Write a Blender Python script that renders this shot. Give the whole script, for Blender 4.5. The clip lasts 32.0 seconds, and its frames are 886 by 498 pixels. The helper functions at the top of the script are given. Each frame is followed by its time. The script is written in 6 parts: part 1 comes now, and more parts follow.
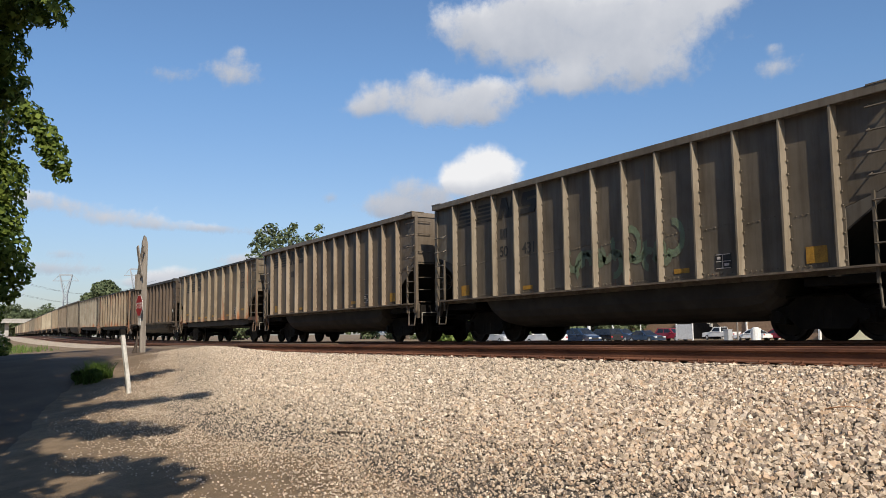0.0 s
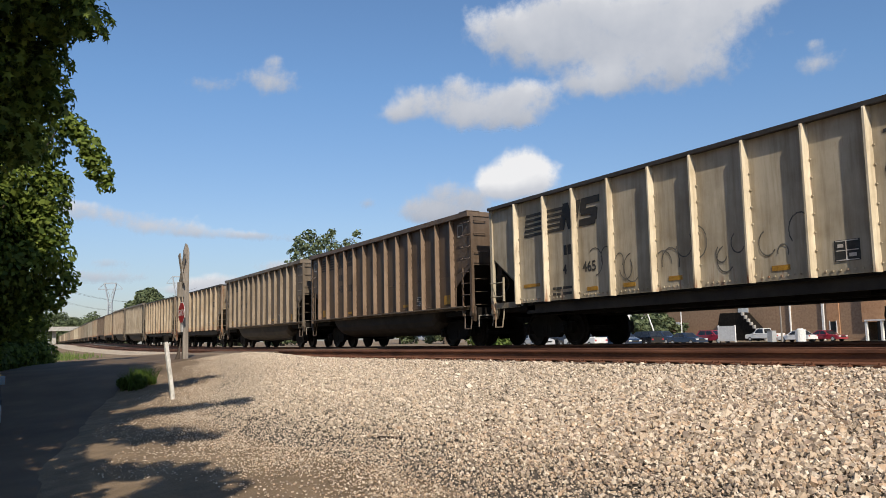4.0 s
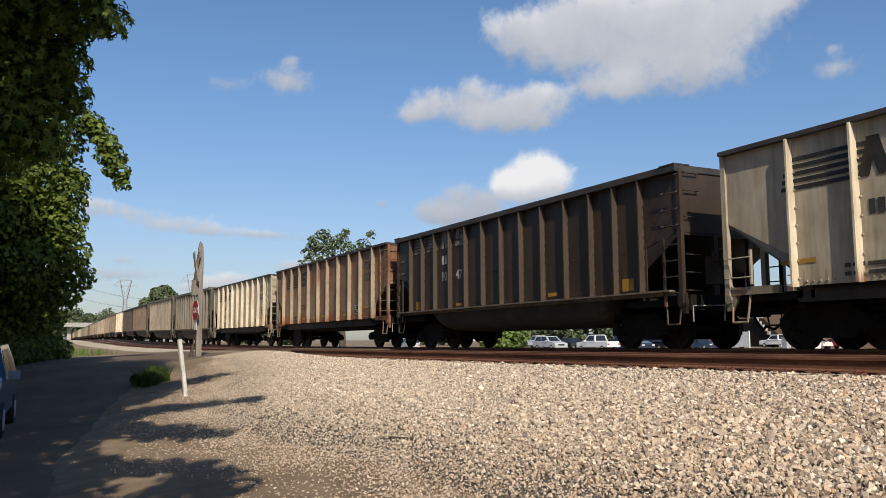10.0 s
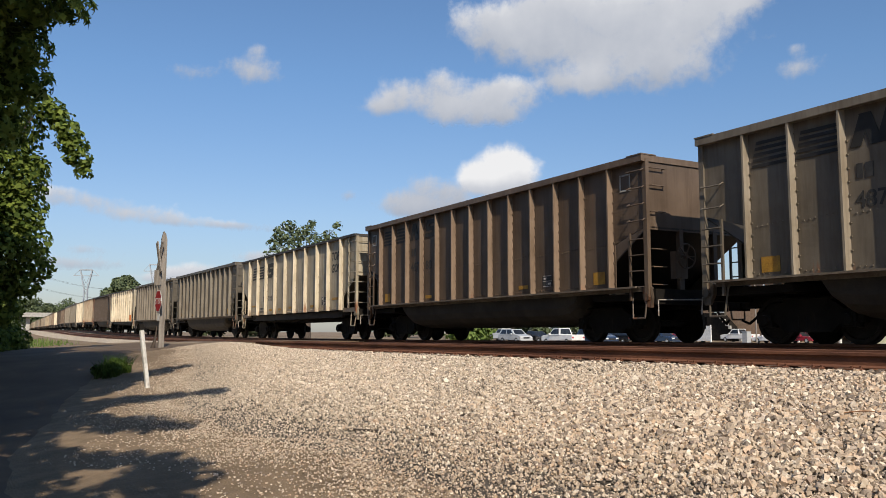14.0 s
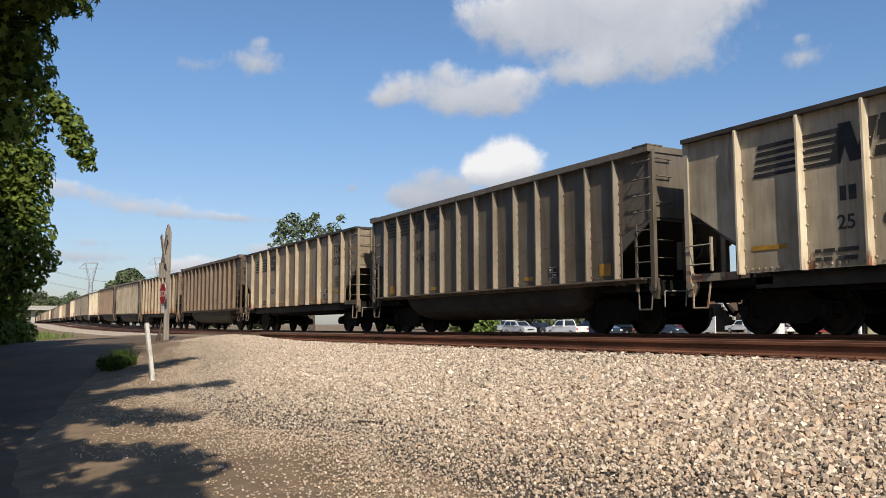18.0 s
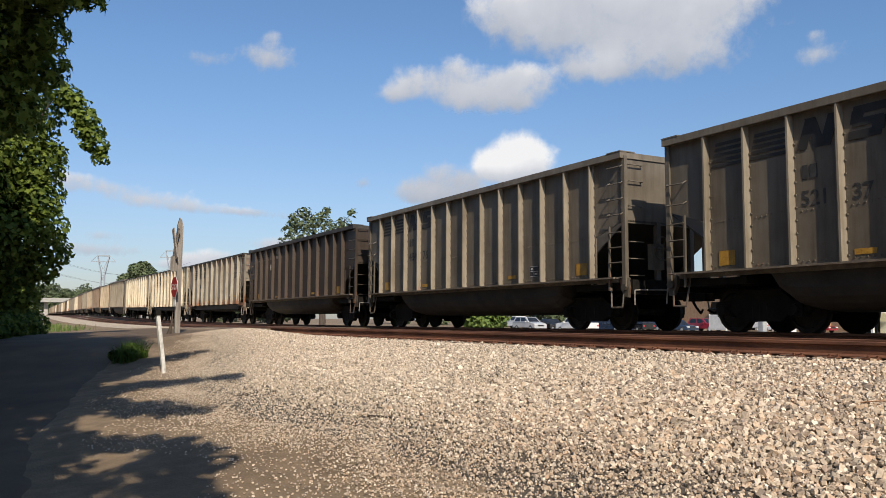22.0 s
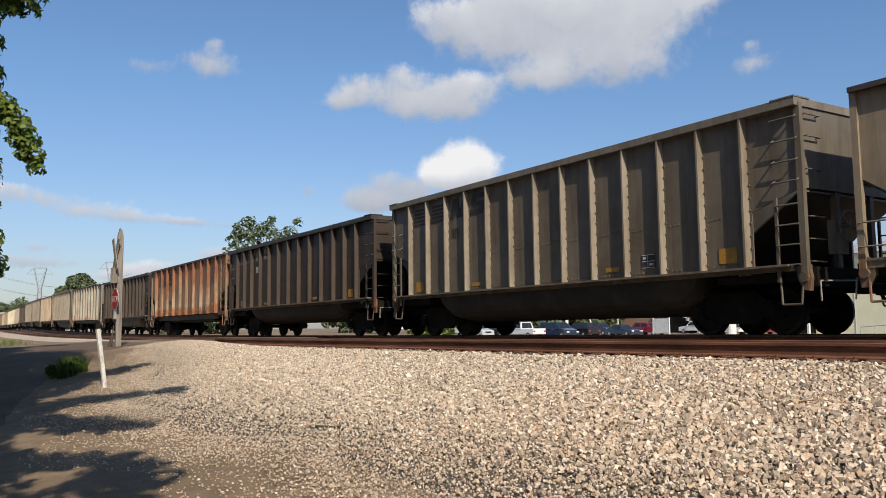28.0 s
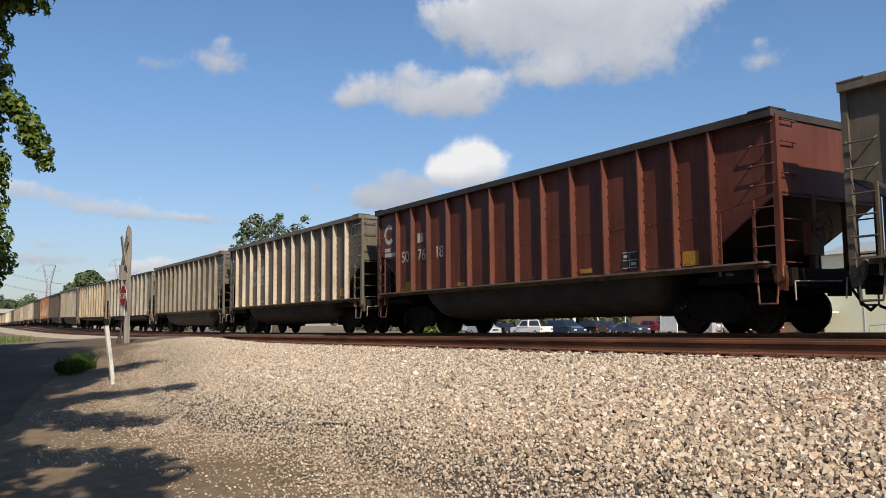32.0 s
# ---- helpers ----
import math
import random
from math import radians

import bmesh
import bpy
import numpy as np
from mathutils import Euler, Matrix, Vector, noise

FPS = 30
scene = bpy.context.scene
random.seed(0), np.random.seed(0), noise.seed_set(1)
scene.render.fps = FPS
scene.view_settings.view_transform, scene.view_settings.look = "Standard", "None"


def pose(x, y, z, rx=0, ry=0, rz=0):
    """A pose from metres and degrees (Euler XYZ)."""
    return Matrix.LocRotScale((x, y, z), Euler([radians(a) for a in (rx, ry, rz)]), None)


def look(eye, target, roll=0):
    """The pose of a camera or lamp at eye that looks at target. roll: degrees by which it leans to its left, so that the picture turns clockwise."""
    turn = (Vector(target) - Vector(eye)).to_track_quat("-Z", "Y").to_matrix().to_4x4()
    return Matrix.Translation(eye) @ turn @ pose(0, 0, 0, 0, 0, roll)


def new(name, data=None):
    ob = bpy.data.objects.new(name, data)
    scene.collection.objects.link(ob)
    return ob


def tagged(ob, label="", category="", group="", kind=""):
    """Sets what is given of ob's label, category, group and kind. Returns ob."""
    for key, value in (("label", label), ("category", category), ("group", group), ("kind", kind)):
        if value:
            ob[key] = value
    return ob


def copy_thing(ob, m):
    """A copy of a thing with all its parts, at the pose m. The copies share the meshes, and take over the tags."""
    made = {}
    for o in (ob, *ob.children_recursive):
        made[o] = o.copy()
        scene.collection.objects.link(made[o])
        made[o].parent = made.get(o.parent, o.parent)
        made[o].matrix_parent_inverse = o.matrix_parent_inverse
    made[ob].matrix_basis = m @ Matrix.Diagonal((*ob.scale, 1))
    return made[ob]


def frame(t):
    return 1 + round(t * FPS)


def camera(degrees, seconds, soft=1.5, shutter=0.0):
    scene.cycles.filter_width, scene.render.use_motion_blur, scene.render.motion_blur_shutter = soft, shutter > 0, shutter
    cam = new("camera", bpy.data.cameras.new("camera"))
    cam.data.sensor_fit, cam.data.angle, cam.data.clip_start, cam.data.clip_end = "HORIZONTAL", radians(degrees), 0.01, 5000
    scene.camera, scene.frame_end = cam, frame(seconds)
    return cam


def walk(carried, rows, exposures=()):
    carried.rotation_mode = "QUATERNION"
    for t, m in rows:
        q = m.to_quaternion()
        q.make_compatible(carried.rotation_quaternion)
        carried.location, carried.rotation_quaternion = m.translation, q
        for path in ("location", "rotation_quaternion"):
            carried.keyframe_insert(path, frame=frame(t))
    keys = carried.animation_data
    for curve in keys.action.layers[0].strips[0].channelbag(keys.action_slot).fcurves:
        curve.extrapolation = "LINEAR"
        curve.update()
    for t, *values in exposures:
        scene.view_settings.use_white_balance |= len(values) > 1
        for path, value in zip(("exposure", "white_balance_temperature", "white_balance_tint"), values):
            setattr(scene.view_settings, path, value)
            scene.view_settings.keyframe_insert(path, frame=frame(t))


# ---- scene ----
# The railway runs along x (cars leave towards -x), y points away from the camera across the tracks.
EYE = (0.0, 0.0, 1.65)
cam = camera(56.02, 32.0, soft=0.65)
# seconds, turn to the left of +y, tilt up, lean
TURNS = [
    (0, 58.92, 6.01, -0.74), (0.5, 60.30, 5.72, -1.89), (1, 61.88, 6.19, -1.61), (1.5, 62.37, 6.36, -1.16),
    (2, 62.36, 6.44, -1.94), (2.5, 62.26, 6.44, -1.36), (3, 61.98, 6.54, -1.44), (3.5, 61.66, 6.60, -1.30),
    (4, 61.50, 6.34, -1.23), (4.5, 61.14, 6.37, -1.31), (6.5, 61.63, 6.59, -0.84), (7, 61.83, 6.32, -0.75),
    (7.5, 62.11, 6.08, -0.61), (8, 62.28, 6.06, -0.28), (8.5, 62.36, 6.21, -0.21), (9, 62.52, 6.17, -0.14),
    (9.5, 62.49, 6.34, -0.11), (10, 62.43, 6.45, -0.37), (10.5, 62.24, 6.57, -0.68), (11, 61.67, 6.80, 0.07),
    (11.5, 61.18, 6.67, 0.16), (12, 60.58, 6.74, 0.33), (12.5, 60.53, 6.55, 0.42), (13, 60.40, 6.37, 0.44),
    (13.5, 60.50, 6.22, 0.10), (14, 60.12, 5.93, -0.05), (14.5, 59.18, 5.77, -0.12), (16.5, 59.80, 5.39, 0.12),
    (17, 59.96, 5.33, 0.28), (17.5, 60.27, 5.37, -0.02), (18, 60.39, 5.38, -0.21), (18.5, 60.57, 5.50, -0.07),
    (19, 60.94, 5.40, -0.20), (19.5, 60.99, 5.19, 0.02), (20, 61.14, 4.86, 0.08), (20.5, 61.10, 4.81, 0.13),
    (21, 61.07, 4.81, 0.29), (21.5, 61.08, 4.91, 0.30), (22, 61.12, 5.06, 0.26), (22.5, 61.17, 5.16, 0.24),
    (23, 61.17, 5.22, 0.21), (23.5, 61.17, 5.39, -0.05), (24, 60.91, 5.39, -0.30), (24.5, 60.67, 5.49, -0.10),
    (25, 60.64, 5.70, -0.28), (25.5, 60.64, 6.20, -0.35), (26, 59.71, 6.98, -0.07), (26.5, 58.07, 6.51, -0.68),
    (28.5, 57.48, 5.34, -0.84), (29, 57.51, 5.02, -1.03), (29.5, 57.47, 4.77, -0.86), (30, 57.45, 4.66, -0.66),
    (30.5, 57.40, 5.14, -0.70), (31, 57.61, 5.50, -0.60), (31.5, 57.74, 5.59, -0.70), (32, 57.96, 5.42, -0.58)]


def eye_pose(turn, tilt, lean):
    a, b = radians(turn), radians(tilt)
    way = Vector((-math.sin(a) * math.cos(b), math.cos(a) * math.cos(b), math.sin(b)))
    return look(EYE, Vector(EYE) + way * 10, lean)


walk(cam, [(t, eye_pose(a, b, c)) for t, a, b, c in TURNS],
     exposures=[(0, 0.05), (3, 0.03), (8, 0.0), (12, 0.0), (14, 0.02), (17, 0.07), (18, 0.07), (19, 0.02), (20, -0.08), (21, 0.0), (22, 0.08), (25, 0.07), (26, 0.05), (29, 0.05), (32, 0.03)])

# ---- light ----
SUN_TURN, SUN_UP = 15.0, 38.0        # degrees from the track towards the camera's side, height
sun_way = Vector((math.cos(radians(SUN_TURN)) * math.cos(radians(SUN_UP)), -math.sin(radians(SUN_TURN)) * math.cos(radians(SUN_UP)), math.sin(radians(SUN_UP))))
world = bpy.data.worlds.new("sky")
scene.world = world
world.use_nodes = True
wn = world.node_tree.nodes
sky = wn.new("ShaderNodeTexSky")
sky.sky_type, sky.sun_disc = "NISHITA", False
sky.sun_elevation = radians(SUN_UP)
sky.sun_rotation = math.atan2(sun_way.x, sun_way.y)
sky.air_density, sky.dust_density, sky.ozone_density = 1.0, 0.8, 2.6
tint = wn.new("ShaderNodeMix")
tint.data_type, tint.blend_type = "RGBA", "MULTIPLY"
tint.inputs[0].default_value = 1.0
# grey haze low over the skyline, deeper blue above
toward, axes, haze = wn.new("ShaderNodeTexCoord"), wn.new("ShaderNodeSeparateXYZ"), wn.new("ShaderNodeValToRGB")
haze.color_ramp.elements[0].position, haze.color_ramp.elements[0].color = 0.03, (0.82, 0.79, 0.87, 1)
haze.color_ramp.elements[1].position, haze.color_ramp.elements[1].color = 0.3, (0.855, 1.01, 1.14, 1)
haze.color_ramp.elements.new(0.14).color = (0.91, 0.935, 1.02, 1)
world.node_tree.links.new(toward.outputs["Generated"], axes.inputs[0])
world.node_tree.links.new(axes.outputs[2], haze.inputs[0])
world.node_tree.links.new(haze.outputs[0], tint.inputs[7])
world.node_tree.links.new(sky.outputs[0], tint.inputs[6])
world.node_tree.links.new(tint.outputs[2], wn["Background"].inputs[0])
wn["Background"].inputs[1].default_value = 0.109
sun = new("sun", bpy.data.lights.new("sun", "SUN"))
sun.data.energy, sun.data.angle, sun.data.color = 5.0, radians(0.53), (1.0, 0.89, 0.73)
sun.matrix_world = look(sun_way * 100, (0, 0, 0))
scene.view_settings.exposure = 0.0

# train phase: x of the left end of car 0 at each time, and the distance from car to car
PHASE = [(0, -22.45), (2, -62.28), (4, -102.17), (6, -141.97), (8, -182.35), (10, -222.97), (12, -263.49), (14, -303.88), (16, -344.19),
         (18, -384.81), (20, -425.83), (22, -466.95), (24, -507.92), (26, -549.17), (28, -590.13), (30, -631.10), (32, -672.53)]
PITCH = 16.18
ZR, YC, YC2 = 1.48, 14.84, 10.27      # rail top, middle of the train's track, middle of the near track

# ---- mesh helpers ----
def geo():
    return [], []


def add(g, verts, faces):
    n = len(g[0])
    g[0].extend(verts)
    g[1].extend([tuple(i + n for i in f) for f in faces])
    return g


BOX = [(0, 3, 2, 1), (4, 5, 6, 7), (0, 1, 5, 4), (1, 2, 6, 5), (2, 3, 7, 6), (3, 0, 4, 7)]


def box(g, x0, x1, y0, y1, z0, z1):
    return add(g, [(x0, y0, z0), (x1, y0, z0), (x1, y1, z0), (x0, y1, z0), (x0, y0, z1), (x1, y0, z1), (x1, y1, z1), (x0, y1, z1)], BOX)


def prism(g, poly, axis, a, b):
    """A plane outline drawn out along an axis from a to b; the outline lies in the two other axes, in order."""
    def put(p, t):
        return {"x": (t, p[0], p[1]), "y": (p[0], t, p[1]), "z": (p[0], p[1], t)}[axis]
    n = len(poly)
    faces = [tuple(range(n)), tuple(range(2 * n - 1, n - 1, -1))] + [(i, i + n, (i + 1) % n + n, (i + 1) % n) for i in range(n)]
    return add(g, [put(p, a) for p in poly] + [put(p, b) for p in poly], faces)


def tube(g, p, q, r, n=6, r2=None):
    p, q = Vector(p), Vector(q)
    d = (q - p).normalized()
    u = d.orthogonal().normalized()
    v = d.cross(u)
    r2 = r if r2 is None else r2
    ring = [(math.cos(2 * math.pi * i / n), math.sin(2 * math.pi * i / n)) for i in range(n)]
    vs = [tuple(p + (u * c + v * s) * r) for c, s in ring] + [tuple(q + (u * c + v * s) * r2) for c, s in ring]
    return add(g, vs, [(i, (i + 1) % n, (i + 1) % n + n, i + n) for i in range(n)] + [tuple(range(n - 1, -1, -1)), tuple(range(n, 2 * n))])


def disc(g, x, y0, y1, z, prof, n=20):
    """A turned body round the y axis: prof lists (share of the way from y0 to y1, radius)."""
    vs, fs = [], []
    for s, r in prof:
        vs += [(x + r * math.cos(2 * math.pi * i / n), y0 + (y1 - y0) * s, z + r * math.sin(2 * math.pi * i / n)) for i in range(n)]
    for k in range(len(prof) - 1):
        fs += [(k * n + i, k * n + (i + 1) % n, (k + 1) * n + (i + 1) % n, (k + 1) * n + i) for i in range(n)]
    fs += [tuple(range(n - 1, -1, -1)), tuple(range((len(prof) - 1) * n, len(prof) * n))]
    return add(g, vs, fs)


def mesh_of(name, g, mat, smooth=False, fix=True):
    me = bpy.data.meshes.new(name)
    me.from_pydata([tuple(v) for v in g[0]], [], g[1])
    if fix:
        bm = bmesh.new()
        bm.from_mesh(me)
        bmesh.ops.recalc_face_normals(bm, faces=bm.faces)
        bm.to_mesh(me)
        bm.free()
    me.materials.append(mat)
    if smooth:
        me.shade_smooth()
    return me


def thing(name, label, category, group="", at=None, kind=""):
    ob = tagged(new(name), label, category, group, kind)
    if at is not None:
        ob.matrix_basis = at
    return ob


def part(name, g, mat, parent, label="", smooth=False):
    ob = new(name, g if isinstance(g, bpy.types.Mesh) else mesh_of(name, g, mat, smooth))
    ob.parent = parent
    return tagged(ob, label)


def text_mesh(name, words, size, mat, lean=0.0, bold=0.0):
    cu = bpy.data.curves.new(name, "FONT")
    cu.body, cu.size, cu.extrude, cu.shear, cu.offset = words, size, 0.002, lean, bold
    ob = new(name, cu)
    me = bpy.data.meshes.new_from_object(ob)
    bpy.data.objects.remove(ob)
    me.materials.append(mat) if not me.materials else None
    me.materials[0] = mat
    # stand it up in the xz plane, facing -y
    for v in me.vertices:
        v.co = (v.co.x, -v.co.z, v.co.y)
    return me


# ---- materials ----
def material(name, rough=0.8, metal=0.0):
    m = bpy.data.materials.new(name)
    m.use_nodes = True
    b = m.node_tree.nodes["Principled BSDF"]
    b.inputs["Roughness"].default_value, b.inputs["Metallic"].default_value = rough, metal
    return m, m.node_tree.nodes, m.node_tree.links, b


def ramp_node(nodes, stops):
    r = nodes.new("ShaderNodeValToRGB")
    e = r.color_ramp.elements
    while len(e) < len(stops):
        e.new(0.5)
    for k, (p, c) in zip(e, stops):
        k.position, k.color = p, (*c, 1)
    return r


def mapped(nodes, links, scale, source="Object"):
    tc = nodes.new("ShaderNodeTexCoord")
    mp = nodes.new("ShaderNodeMapping")
    mp.inputs["Scale"].default_value = scale
    links.new(tc.outputs[source], mp.inputs[0])
    return mp


def noise_node(nodes, links, vec, scale, detail=6, rough=0.6):
    n = nodes.new("ShaderNodeTexNoise")
    n.inputs["Scale"].default_value, n.inputs["Detail"].default_value, n.inputs["Roughness"].default_value = scale, detail, rough
    if vec is not None:
        links.new(vec.outputs[0], n.inputs["Vector"])
    return n


def mixed(nodes, links, fac, a, b, mode="MIX"):
    m = nodes.new("ShaderNodeMix")
    m.data_type, m.blend_type = "RGBA", mode
    for key, v in ((0, fac), (6, a), (7, b)):
        if isinstance(v, (int, float)):
            m.inputs[key].default_value = v
        elif isinstance(v, tuple):
            m.inputs[key].default_value = (*v, 1)
        else:
            links.new(v, m.inputs[key])
    return m.outputs[2]


def bump(nodes, links, b, height, strength, dist):
    n = nodes.new("ShaderNodeBump")
    n.inputs["Strength"].default_value, n.inputs["Distance"].default_value = strength, dist
    links.new(height, n.inputs["Height"])
    links.new(n.outputs[0], b.inputs["Normal"])


def plain(name, stops, scale=4.0, rough=0.8, metal=0.0, stretch=(1, 1, 1), strength=0.3, dist=0.01, fine=40.0):
    """A surface with two sizes of variation: stains over stops, and a fine grain."""
    m, nodes, links, b = material(name, rough, metal)
    mp = mapped(nodes, links, stretch)
    big = noise_node(nodes, links, mp, scale)
    small = noise_node(nodes, links, mp, fine, 3)
    r = ramp_node(nodes, stops)
    links.new(big.outputs[0], r.inputs[0])
    g = ramp_node(nodes, [(0.3, (0.8, 0.8, 0.8)), (0.7, (1.15, 1.15, 1.15))])
    links.new(small.outputs[0], g.inputs[0])
    links.new(mixed(nodes, links, 1.0, r.outputs[0], g.outputs[0], "MULTIPLY"), b.inputs["Base Color"])
    bump(nodes, links, b, small.outputs[0], strength, dist)
    return m


def car_paint(name, rough=0.55):
    """Weathered paint: the colour of the object, its alpha sets how far rust has run down from the top."""
    m, nodes, links, b = material(name, rough)
    info = nodes.new("ShaderNodeObjectInfo")
    tc = nodes.new("ShaderNodeTexCoord")
    mp = nodes.new("ShaderNodeMapping")
    links.new(tc.outputs["Object"], mp.inputs[0])
    shift = nodes.new("ShaderNodeCombineXYZ")
    mul = nodes.new("ShaderNodeMath")
    mul.operation = "MULTIPLY"
    mul.inputs[1].default_value = 57.0
    links.new(info.outputs["Random"], mul.inputs[0])
    links.new(mul.outputs[0], shift.inputs[0])
    links.new(shift.outputs[0], mp.inputs["Location"])
    st = nodes.new("ShaderNodeMapping")
    st.inputs["Scale"].default_value = (3.2, 3.2, 0.28)
    links.new(mp.outputs[0], st.inputs[0])
    streak = noise_node(nodes, links, st, 1.6, 8, 0.68)
    patch = noise_node(nodes, links, mp, 0.9, 6, 0.6)
    fine = noise_node(nodes, links, mp, 26.0, 4)
    # grime
    g1 = ramp_node(nodes, [(0.3, (0.7, 0.66, 0.6)), (0.62, (1.08, 1.07, 1.05))])
    links.new(patch.outputs[0], g1.inputs[0])
    g2 = ramp_node(nodes, [(0.33, (0.74, 0.7, 0.64)), (0.55, (1.06, 1.06, 1.06))])
    links.new(streak.outputs[0], g2.inputs[0])
    c = mixed(nodes, links, 1.0, info.outputs["Color"], g1.outputs[0], "MULTIPLY")
    c = mixed(nodes, links, 1.0, c, g2.outputs[0], "MULTIPLY")
    # rust
    add_ = nodes.new("ShaderNodeMath")
    add_.operation = "MULTIPLY_ADD"
    add_.inputs[1].default_value = 0.55
    # more of it high up on the sides
    sep = nodes.new("ShaderNodeSeparateXYZ")
    links.new(tc.outputs["Object"], sep.inputs[0])
    up = nodes.new("ShaderNodeMapRange")
    up.inputs[1].default_value, up.inputs[2].default_value, up.inputs[3].default_value, up.inputs[4].default_value = 1.2, 4.2, 0.6, 1.35
    links.new(sep.outputs[2], up.inputs[0])
    amount = nodes.new("ShaderNodeMath")
    amount.operation = "MULTIPLY"
    links.new(info.outputs["Alpha"], amount.inputs[0])
    links.new(up.outputs[0], amount.inputs[1])
    # and along the foot of the sides
    low = nodes.new("ShaderNodeMapRange")
    low.inputs[1].default_value, low.inputs[2].default_value, low.inputs[3].default_value, low.inputs[4].default_value = 1.15, 1.7, 1.9, 0.0
    links.new(sep.outputs[2], low.inputs[0])
    some = nodes.new("ShaderNodeMath")
    some.operation = "MULTIPLY_ADD"
    some.inputs[1].default_value, some.inputs[2].default_value = 0.3, 0.11
    links.new(info.outputs["Alpha"], some.inputs[0])
    total = nodes.new("ShaderNodeMath")
    total.operation = "MULTIPLY_ADD"
    links.new(some.outputs[0], total.inputs[0])
    links.new(low.outputs[0], total.inputs[1])
    links.new(amount.outputs[0], total.inputs[2])
    links.new(total.outputs[0], add_.inputs[0])
    links.new(streak.outputs[0], add_.inputs[2])
    rr = nodes.new("ShaderNodeMapRange")
    rr.inputs[1].default_value, rr.inputs[2].default_value = 0.66, 0.8
    links.new(add_.outputs[0], rr.inputs[0])
    rust = ramp_node(nodes, [(0.3, (0.09, 0.035, 0.018)), (0.55, (0.23, 0.088, 0.035)), (0.75, (0.36, 0.17, 0.08))])
    links.new(patch.outputs[0], rust.inputs[0])
    links.new(mixed(nodes, links, rr.outputs[0], c, rust.outputs[0]), b.inputs["Base Color"])
    bump(nodes, links, b, fine.outputs[0], 0.25, 0.004)
    return m


PAINT = car_paint("weathered_paint")
# Running gear near black: shade under the cars is put into the colour.
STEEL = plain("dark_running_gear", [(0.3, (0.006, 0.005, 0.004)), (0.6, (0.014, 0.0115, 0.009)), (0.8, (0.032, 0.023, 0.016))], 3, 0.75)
IRON = plain("ladder_iron", [(0.3, (0.16, 0.14, 0.12)), (0.55, (0.33, 0.3, 0.26)), (0.75, (0.22, 0.13, 0.08))], 5, 0.6)
RIM = plain("top_chord", [(0.3, (0.025, 0.021, 0.018)), (0.7, (0.06, 0.05, 0.042))], 2, 0.65)
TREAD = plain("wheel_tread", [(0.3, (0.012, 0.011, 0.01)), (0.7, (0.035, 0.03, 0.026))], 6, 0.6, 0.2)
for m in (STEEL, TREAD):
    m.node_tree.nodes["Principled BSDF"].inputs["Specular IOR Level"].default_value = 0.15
BLACK = plain("black_stencil", [(0.3, (0.016, 0.016, 0.017)), (0.7, (0.05, 0.048, 0.045))], 6, 0.6)
INK = plain("black_emblem_paint", [(0.35, (0.01, 0.01, 0.01)), (0.75, (0.028, 0.026, 0.024))], 4, 0.6)
FADED = plain("faded_stencil", [(0.3, (0.05, 0.046, 0.04)), (0.7, (0.11, 0.1, 0.09))], 6, 0.7)
WHITE = plain("white_stencil", [(0.3, (0.42, 0.36, 0.32)), (0.7, (0.68, 0.64, 0.6))], 6, 0.7)
FADEDWHITE = plain("worn_white_stencil", [(0.35, (0.09, 0.07, 0.055)), (0.65, (0.3, 0.25, 0.21))], 5, 0.8)
# Belly darker than its dust: shade below the sill is in the colour.
TUB = plain("shaded_dusty_belly", [(0.3, (0.018, 0.0145, 0.011)), (0.7, (0.055, 0.044, 0.033))], 1.5, 0.8)
LIP = plain("scuffed_sill_lip", [(0.3, (0.09, 0.068, 0.048)), (0.7, (0.2, 0.16, 0.12))], 4, 0.7)
YELLOW = plain("yellow_reflector", [(0.3, (0.26, 0.13, 0.02)), (0.7, (0.46, 0.25, 0.03))], 5, 0.5)
ASPHALT = plain("dusty_asphalt", [(0.3, (0.088, 0.058, 0.036)), (0.55, (0.124, 0.084, 0.052)), (0.8, (0.18, 0.125, 0.078))], 0.7, 0.9, fine=60, dist=0.006)
RAIL = plain("rusty_rail", [(0.3, (0.085, 0.032, 0.017)), (0.55, (0.17, 0.068, 0.035)), (0.8, (0.25, 0.11, 0.058))], 3, 0.8, stretch=(0.3, 1, 1))
RAILTOP = plain("worn_rail_head", [(0.3, (0.1, 0.07, 0.055)), (0.7, (0.2, 0.15, 0.12))], 2, 0.45, 0.5, stretch=(0.2, 1, 1))
TIE = plain("creosoted_wood", [(0.3, (0.05, 0.035, 0.025)), (0.7, (0.13, 0.09, 0.065))], 3, 0.9, stretch=(1, 0.2, 1))
WOOD = plain("weathered_post_wood", [(0.3, (0.13, 0.11, 0.09)), (0.6, (0.26, 0.23, 0.2)), (0.8, (0.34, 0.31, 0.28))], 3, 0.9, stretch=(4, 4, 0.3))
BARK = plain("bark", [(0.3, (0.05, 0.038, 0.03)), (0.7, (0.13, 0.1, 0.08))], 4, 0.95, stretch=(2, 2, 0.4), strength=0.8, dist=0.03)


